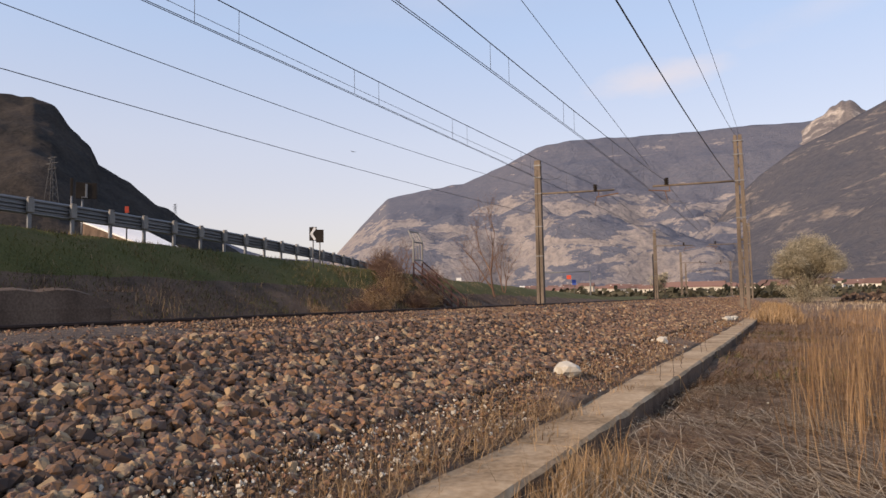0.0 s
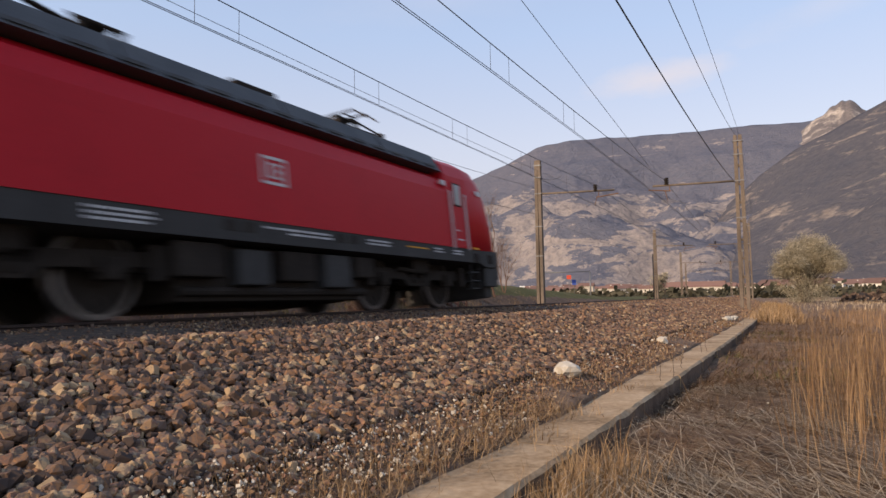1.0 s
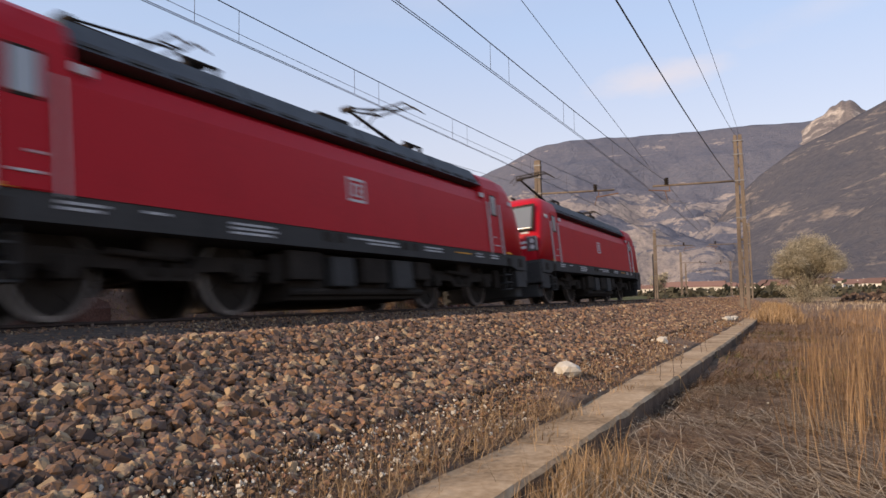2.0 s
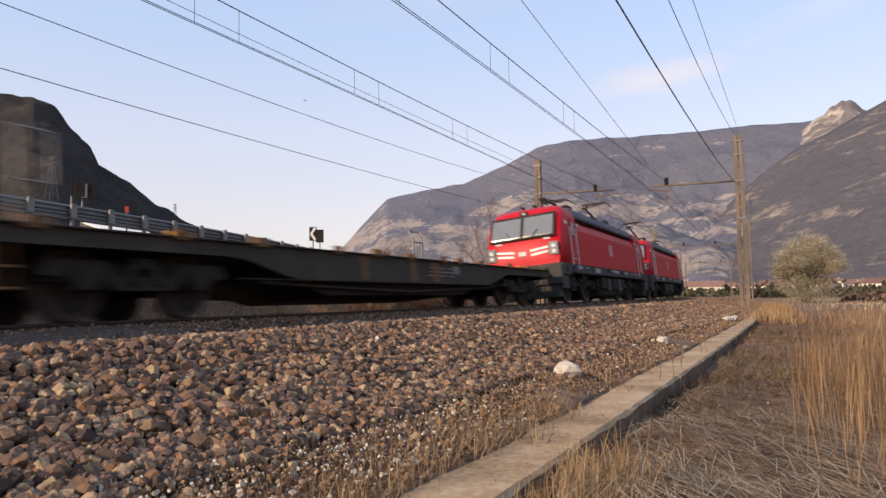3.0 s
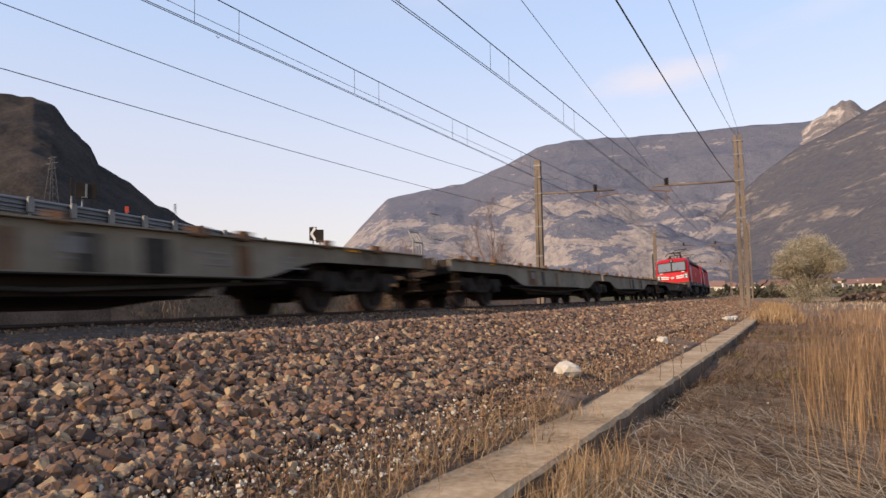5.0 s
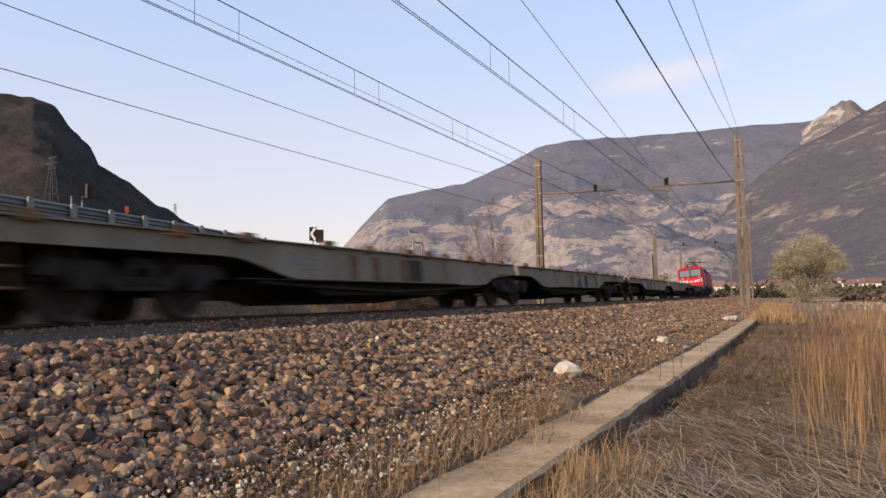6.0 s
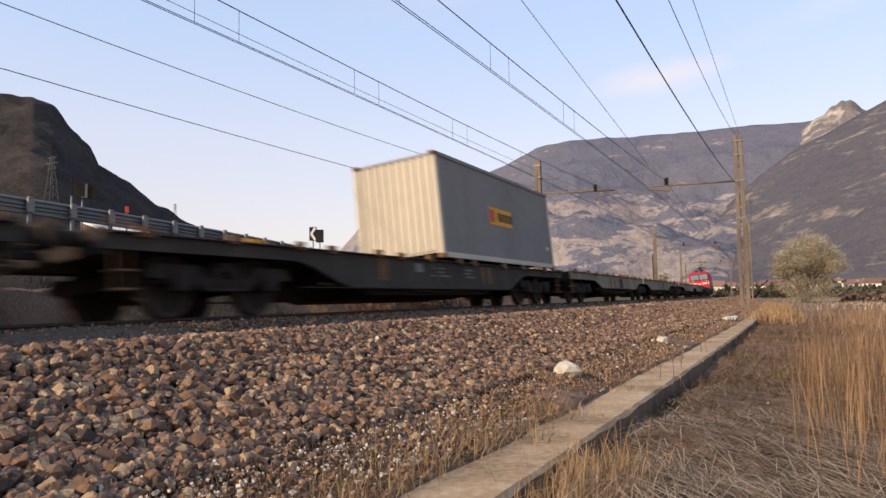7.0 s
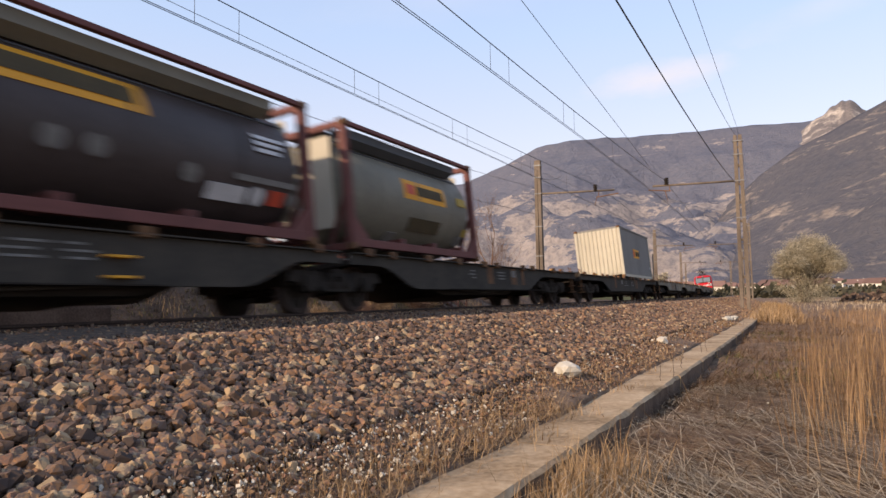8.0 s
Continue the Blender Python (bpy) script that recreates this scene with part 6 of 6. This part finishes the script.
def tank_container(label, shell, half, seed):
    T = thing("tank_container", Matrix(), label, "tank container", "tank containers")
    H, z0, L2 = 2.64, 1.20, half
    R, zc = 1.185, 1.20 + 1.36
    big = half > 3.2

    def wrap(r, a):
        return r * math.cos(a), zc + r * math.sin(a)

    bm = B()
    rings = []
    for y, r in ((-L2 + 0.12, 0.60), (-L2 + 0.17, 0.92), (-L2 + 0.28, 1.10), (-L2 + 0.42, R), (L2 - 0.42, R), (L2 - 0.28, 1.10), (L2 - 0.17, 0.92), (L2 - 0.12, 0.60)):
        rings.append([(r * math.cos(a), y, zc + r * math.sin(a)) for a in (2 * math.pi * i / 48 for i in range(48))])
    loft(bm, rings, smooth=True)
    bmesh.ops.recalc_face_normals(bm, faces=bm.faces)
    part("tank", bm, shell, T, "smooth cylindrical tank shell")
    for y in (-L2 * 0.55, 0, L2 * 0.55):
        bm = B()
        rr = [(R + 0.012, y - 0.03), (R + 0.012, y + 0.03)]
        loft(bm, [[(r * math.cos(a), yy, zc + r * math.sin(a)) for a in (2 * math.pi * i / 40 for i in range(40))] for r, yy in rr], caps=False)
        part("band", bm, shell, T)
    for sx in (-1, 1):                                # cladding seam and gutter panels along the upper flanks
        bm = B()
        loft(bm, [[(sx * (R + 0.02) * math.cos(a), y, zc + (R + 0.02) * math.sin(a)) for a in (0.70, 0.735)] + [(sx * R * math.cos(a), y, zc + R * math.sin(a)) for a in (0.735, 0.70)] for y in (-L2 + 0.45, L2 - 0.45)])
        bmesh.ops.recalc_face_normals(bm, faces=bm.faces)
        part("seam", bm, M["roofgrey"], T)
        bm = B()
        loft(bm, [[(sx * x, y, z) for x, z in ((0.86, zc + 0.86), (1.06, zc + 0.98), (1.06, zc + 1.16), (0.66, zc + 1.20), (0.66, zc + 1.02))] for y in (-L2 + 0.3, L2 - 0.75)])
        bmesh.ops.recalc_face_normals(bm, faces=bm.faces)
        part("gutter", bm, M["tankgrey"] if big else M["roofgrey"], T, "dull grey walkway gutter along the tank top")
    for sy in (-1, 1):
        for sx in (-1, 1):
            bm = B()
            box(bm, sx * 1.15, sy * (L2 - 0.08), z0 + H / 2, 0.15, 0.17, H, bevel=0.015)
            part("corner_post", bm, M["maroon"], T)
            bm = B()
            cyl(bm, (sx * 1.1, sy * (L2 - 0.1), z0 + H * 0.45), (sx * 0.6, sy * (L2 - 0.1), z0 + 0.12), 0.05, 8)
            part("brace", bm, M["maroon"], T)
            bm = B()                                  # slanting foot between post and bottom rail
            extrude_profile(bm, [(sy * (L2 - 0.16), z0 + 0.2), (sy * (L2 - 0.16), z0 + 0.62), (sy * (L2 - 0.24), z0 + 0.62), (sy * (L2 - 0.66), z0 + 0.2)], sx * 1.12, sx * 1.20)
            part("gusset", bm, M["maroon"], T)
            for z in (z0 + 0.06, z0 + H - 0.05):
                bm = B()
                box(bm, sx * 1.15, sy * (L2 - 0.08), z, 0.18, 0.2, 0.13, bevel=0.02)
                part("corner_casting", bm, M["rust"], T)
        for z in (z0 + 0.08, z0 + H - 0.07):
            bm = B()
            box(bm, 0, sy * (L2 - 0.08), z, 2.2, 0.13, 0.14, bevel=0.015)
            part("end_rail", bm, M["maroon"], T)
        for x in (-0.62, 0.52):
            bm = B()
            box(bm, x, sy * (L2 - 0.10), z0 + 1.45, 0.52, 0.03, 1.9, bevel=0.008)
            part("end_plate", bm, M["cream"], T, "cream sheet on the frame end")
        for k in range(7):
            bm = B()
            cyl(bm, (-0.12, sy * (L2 - 0.06), z0 + 0.4 + 0.3 * k), (0.18, sy * (L2 - 0.06), z0 + 0.4 + 0.3 * k), 0.015, 6)
            part("ladder_rung", bm, M["steel"], T)
    for sx in (-1, 1):
        for z, h in ((z0 + 0.14, 0.17), (z0 + H - 0.05, 0.09)):
            bm = B()
            box(bm, sx * 1.16, 0, z, 0.10, 2 * L2 - 0.34, h, bevel=0.012)
            part("side_rail", bm, M["maroon"], T, "oxide red long frame rail")
        for q in range(4):
            bm = B()
            y = -L2 + 0.7 + (2 * L2 - 1.4) * q / 3
            box(bm, sx * 0.80, y, z0 + 0.26, 0.55, 0.18, 0.22, bevel=0.02)
            part("saddle", bm, M["maroon"], T)
        y0, y1, a0, da = (-2.6, 0.25, 0.20, 0.44) if big else (-0.75, 1.35, -0.05, 0.40)
        bm = B()                                      # panel wrapped on the shell
        arc = [a0 + da * i / 6 for i in range(7)]
        loft(bm, [[(sx * wrap(R + 0.008, a)[0], y, wrap(R + 0.008, a)[1]) for a in arc] for y in (y0, y1)], close=False, caps=False)
        bmesh.ops.solidify(bm, geom=bm.faces[:], thickness=0.008)
        pn = part("panel", bm, M["orange"], T, "orange panel with dark lettering bars")
        bm = B()
        arc = [a0 + 0.10 + (da - 0.20) * i / 4 for i in range(5)]
        loft(bm, [[(sx * wrap(R + 0.018, a)[0], q, wrap(R + 0.018, a)[1]) for a in arc] for q in (y0 + 0.62, y1 - 0.16)], close=False, caps=False)
        bmesh.ops.solidify(bm, geom=bm.faces[:], thickness=0.006)
        part("lettering", bm, M["umber"], pn, "dark weathered lettering bar")
        bm = B()
        loft(bm, [[(sx * wrap(R + 0.018, a)[0], q, wrap(R + 0.018, a)[1]) for a in arc] for q in (y0 + 0.14, y0 + 0.52)], close=False, caps=False)
        bmesh.ops.solidify(bm, geom=bm.faces[:], thickness=0.006)
        part("emblem", bm, M["rustred"], pn)

        def label_plate(name, y, z, w, h, material, text=""):
            d = z - zc
            x = math.sqrt((R + 0.012) ** 2 - d * d)
            q = B()
            lean = Matrix.Rotation(-sx * math.asin(d / (R + 0.012)), 4, "Y")
            if h == 0:                                # a round one
                n = lean @ Vector((sx, 0, 0))
                c = Vector((sx * x, y, z))
                cyl(q, c - n * 0.01, c + n * 0.01, w / 2, 20)
            else:
                box(q, sx * (x + 0.004), y, z, 0.02, w, h, lean)
            part(name, q, material, T, text)

        if big:
            label_plate("label_plate", L2 - 1.95, 1.93, 0.80, 0.28, M["silver"])
            label_plate("round_label", L2 - 1.28, 1.95, 0.33, 0, M["silver"])
            label_plate("hazard_plate", L2 - 0.82, 1.96, 0.34, 0.27, M["rustred"], "red hazard plate")
            label_plate("round_label", L2 - 0.42, 1.98, 0.26, 0, M["faded"])
            label_plate("band_plate", L2 - 1.1, 2.20, 1.5, 0.10, M["faded"])
            for k in range(3):
                label_plate("label_bar", L2 - 1.0 - 0.05 * k, 2.95 - 0.12 * k, 0.8 - 0.1 * k, 0.07, M["silver"])
            for y, z in ((-0.55, 2.22), (-1.15, 2.22), (1.0, 2.12)):
                label_plate("round_label", y, z, 0.30, 0, M["faded"])
        else:
            label_plate("yellow_plate", L2 - 0.75, 2.72, 0.5, 0.22, M["mustard"], "faded yellow plate")
            label_plate("valve_cover", -0.95, 1.62, 0.42, 0.36, M["faded"], "pale square cover")
            label_plate("dark_plate", 0.35, 1.95, 1.5, 0.34, M["umber"])
            label_plate("label_plate", L2 - 0.6, 1.75, 0.35, 0.30, M["faded"])
            label_plate("yellow_plate", L2 - 0.45, 1.95, 0.22, 0.22, M["mustard"], "faded yellow plate")
    bm = B()                                          # walkway grating
    box(bm, 0.0, 0, z0 + H - 0.04, 0.9, 2 * L2 - 0.5, 0.03)
    part("walkway", bm, M["roofgrey"], T)
    for y in (-1.2, 0.1, 1.4):
        bm = B()
        cyl(bm, (0, y, z0 + 2.45), (0, y, z0 + 2.62), 0.22, 14)
        part("manhole", bm, M["steel"], T)
    return T


TRAIN = []                                            # (object, metres behind the first locomotive's middle)
TRAIN.append((loco("red electric locomotive leading, rear pantograph raised", (-2.8, (-5.6, 4.85), (-4.1, 5.26))), 0.0))
TRAIN.append((loco("red electric locomotive coupled second, front pantograph raised", (3.9, (1.75, 4.80), (3.7, 5.26))), 18.98))
TRAIN.append((flat_wagon("dark empty container flat wagon with loading hoop", [(9.87, -9.87)], [("b", "b")], M["wagon"], 1), 38.34))
for k, u in enumerate((63.55, 96.0)):
    TRAIN.append((flat_wagon("beige rust-stained articulated flat wagon" + (" with loading hoop" if k == 0 else ", empty"), [(15.7, 0.0), (0.0, -16.3)], [("b", "j"), ("j", "b")], M["beige"], 2 + k), u))
TRAIN.append((flat_wagon("dark container flat wagon under a grey container", [(9.87, -9.87)], [("b", "b")], M["wagon"], 5), 122.25))
TRAIN.append((flat_wagon("dark articulated flat wagon carrying tank containers", [(15.7, 0.0), (0.0, -15.7)], [("b", "j"), ("j", "b")], M["wagon"], 6), 147.85))
TRAIN.append((box_container(), 117.65))
TRAIN.append((tank_container("grey-green tank container in an oxide red frame", M["tankgrey"], 3.03, 7), 144.4))
TRAIN.append((tank_container("dark brown tank container in an oxide red frame", M["tankdark"], 3.75, 8), 152.35))


def train_s(t):
    return float(np.interp(t, [0, 0.5, 1, 1.5, 2, 2.5, 3, 3.5, 4, 4.5, 5, 8], [-12.9, -2.2, 9.1, 19.75, 30.45, 41.15, 51.8, 62.3, 73.1, 83.7, 94.4, 158.6]))


def motions():
    for ob, u in TRAIN:
        walk(ob, [(t / 2, lane_pose(train_s(t / 2) - u, 0, 0, CANT)) for t in range(0, 17)])
    for ob, place, r in WHEELS:
        walk(ob, [(k / 30, Matrix.Translation(place) @ Matrix.Rotation(-21.4 * k / 30 / r, 4, "X")) for k in range(0, 241)])
    bird_flight()


motions()
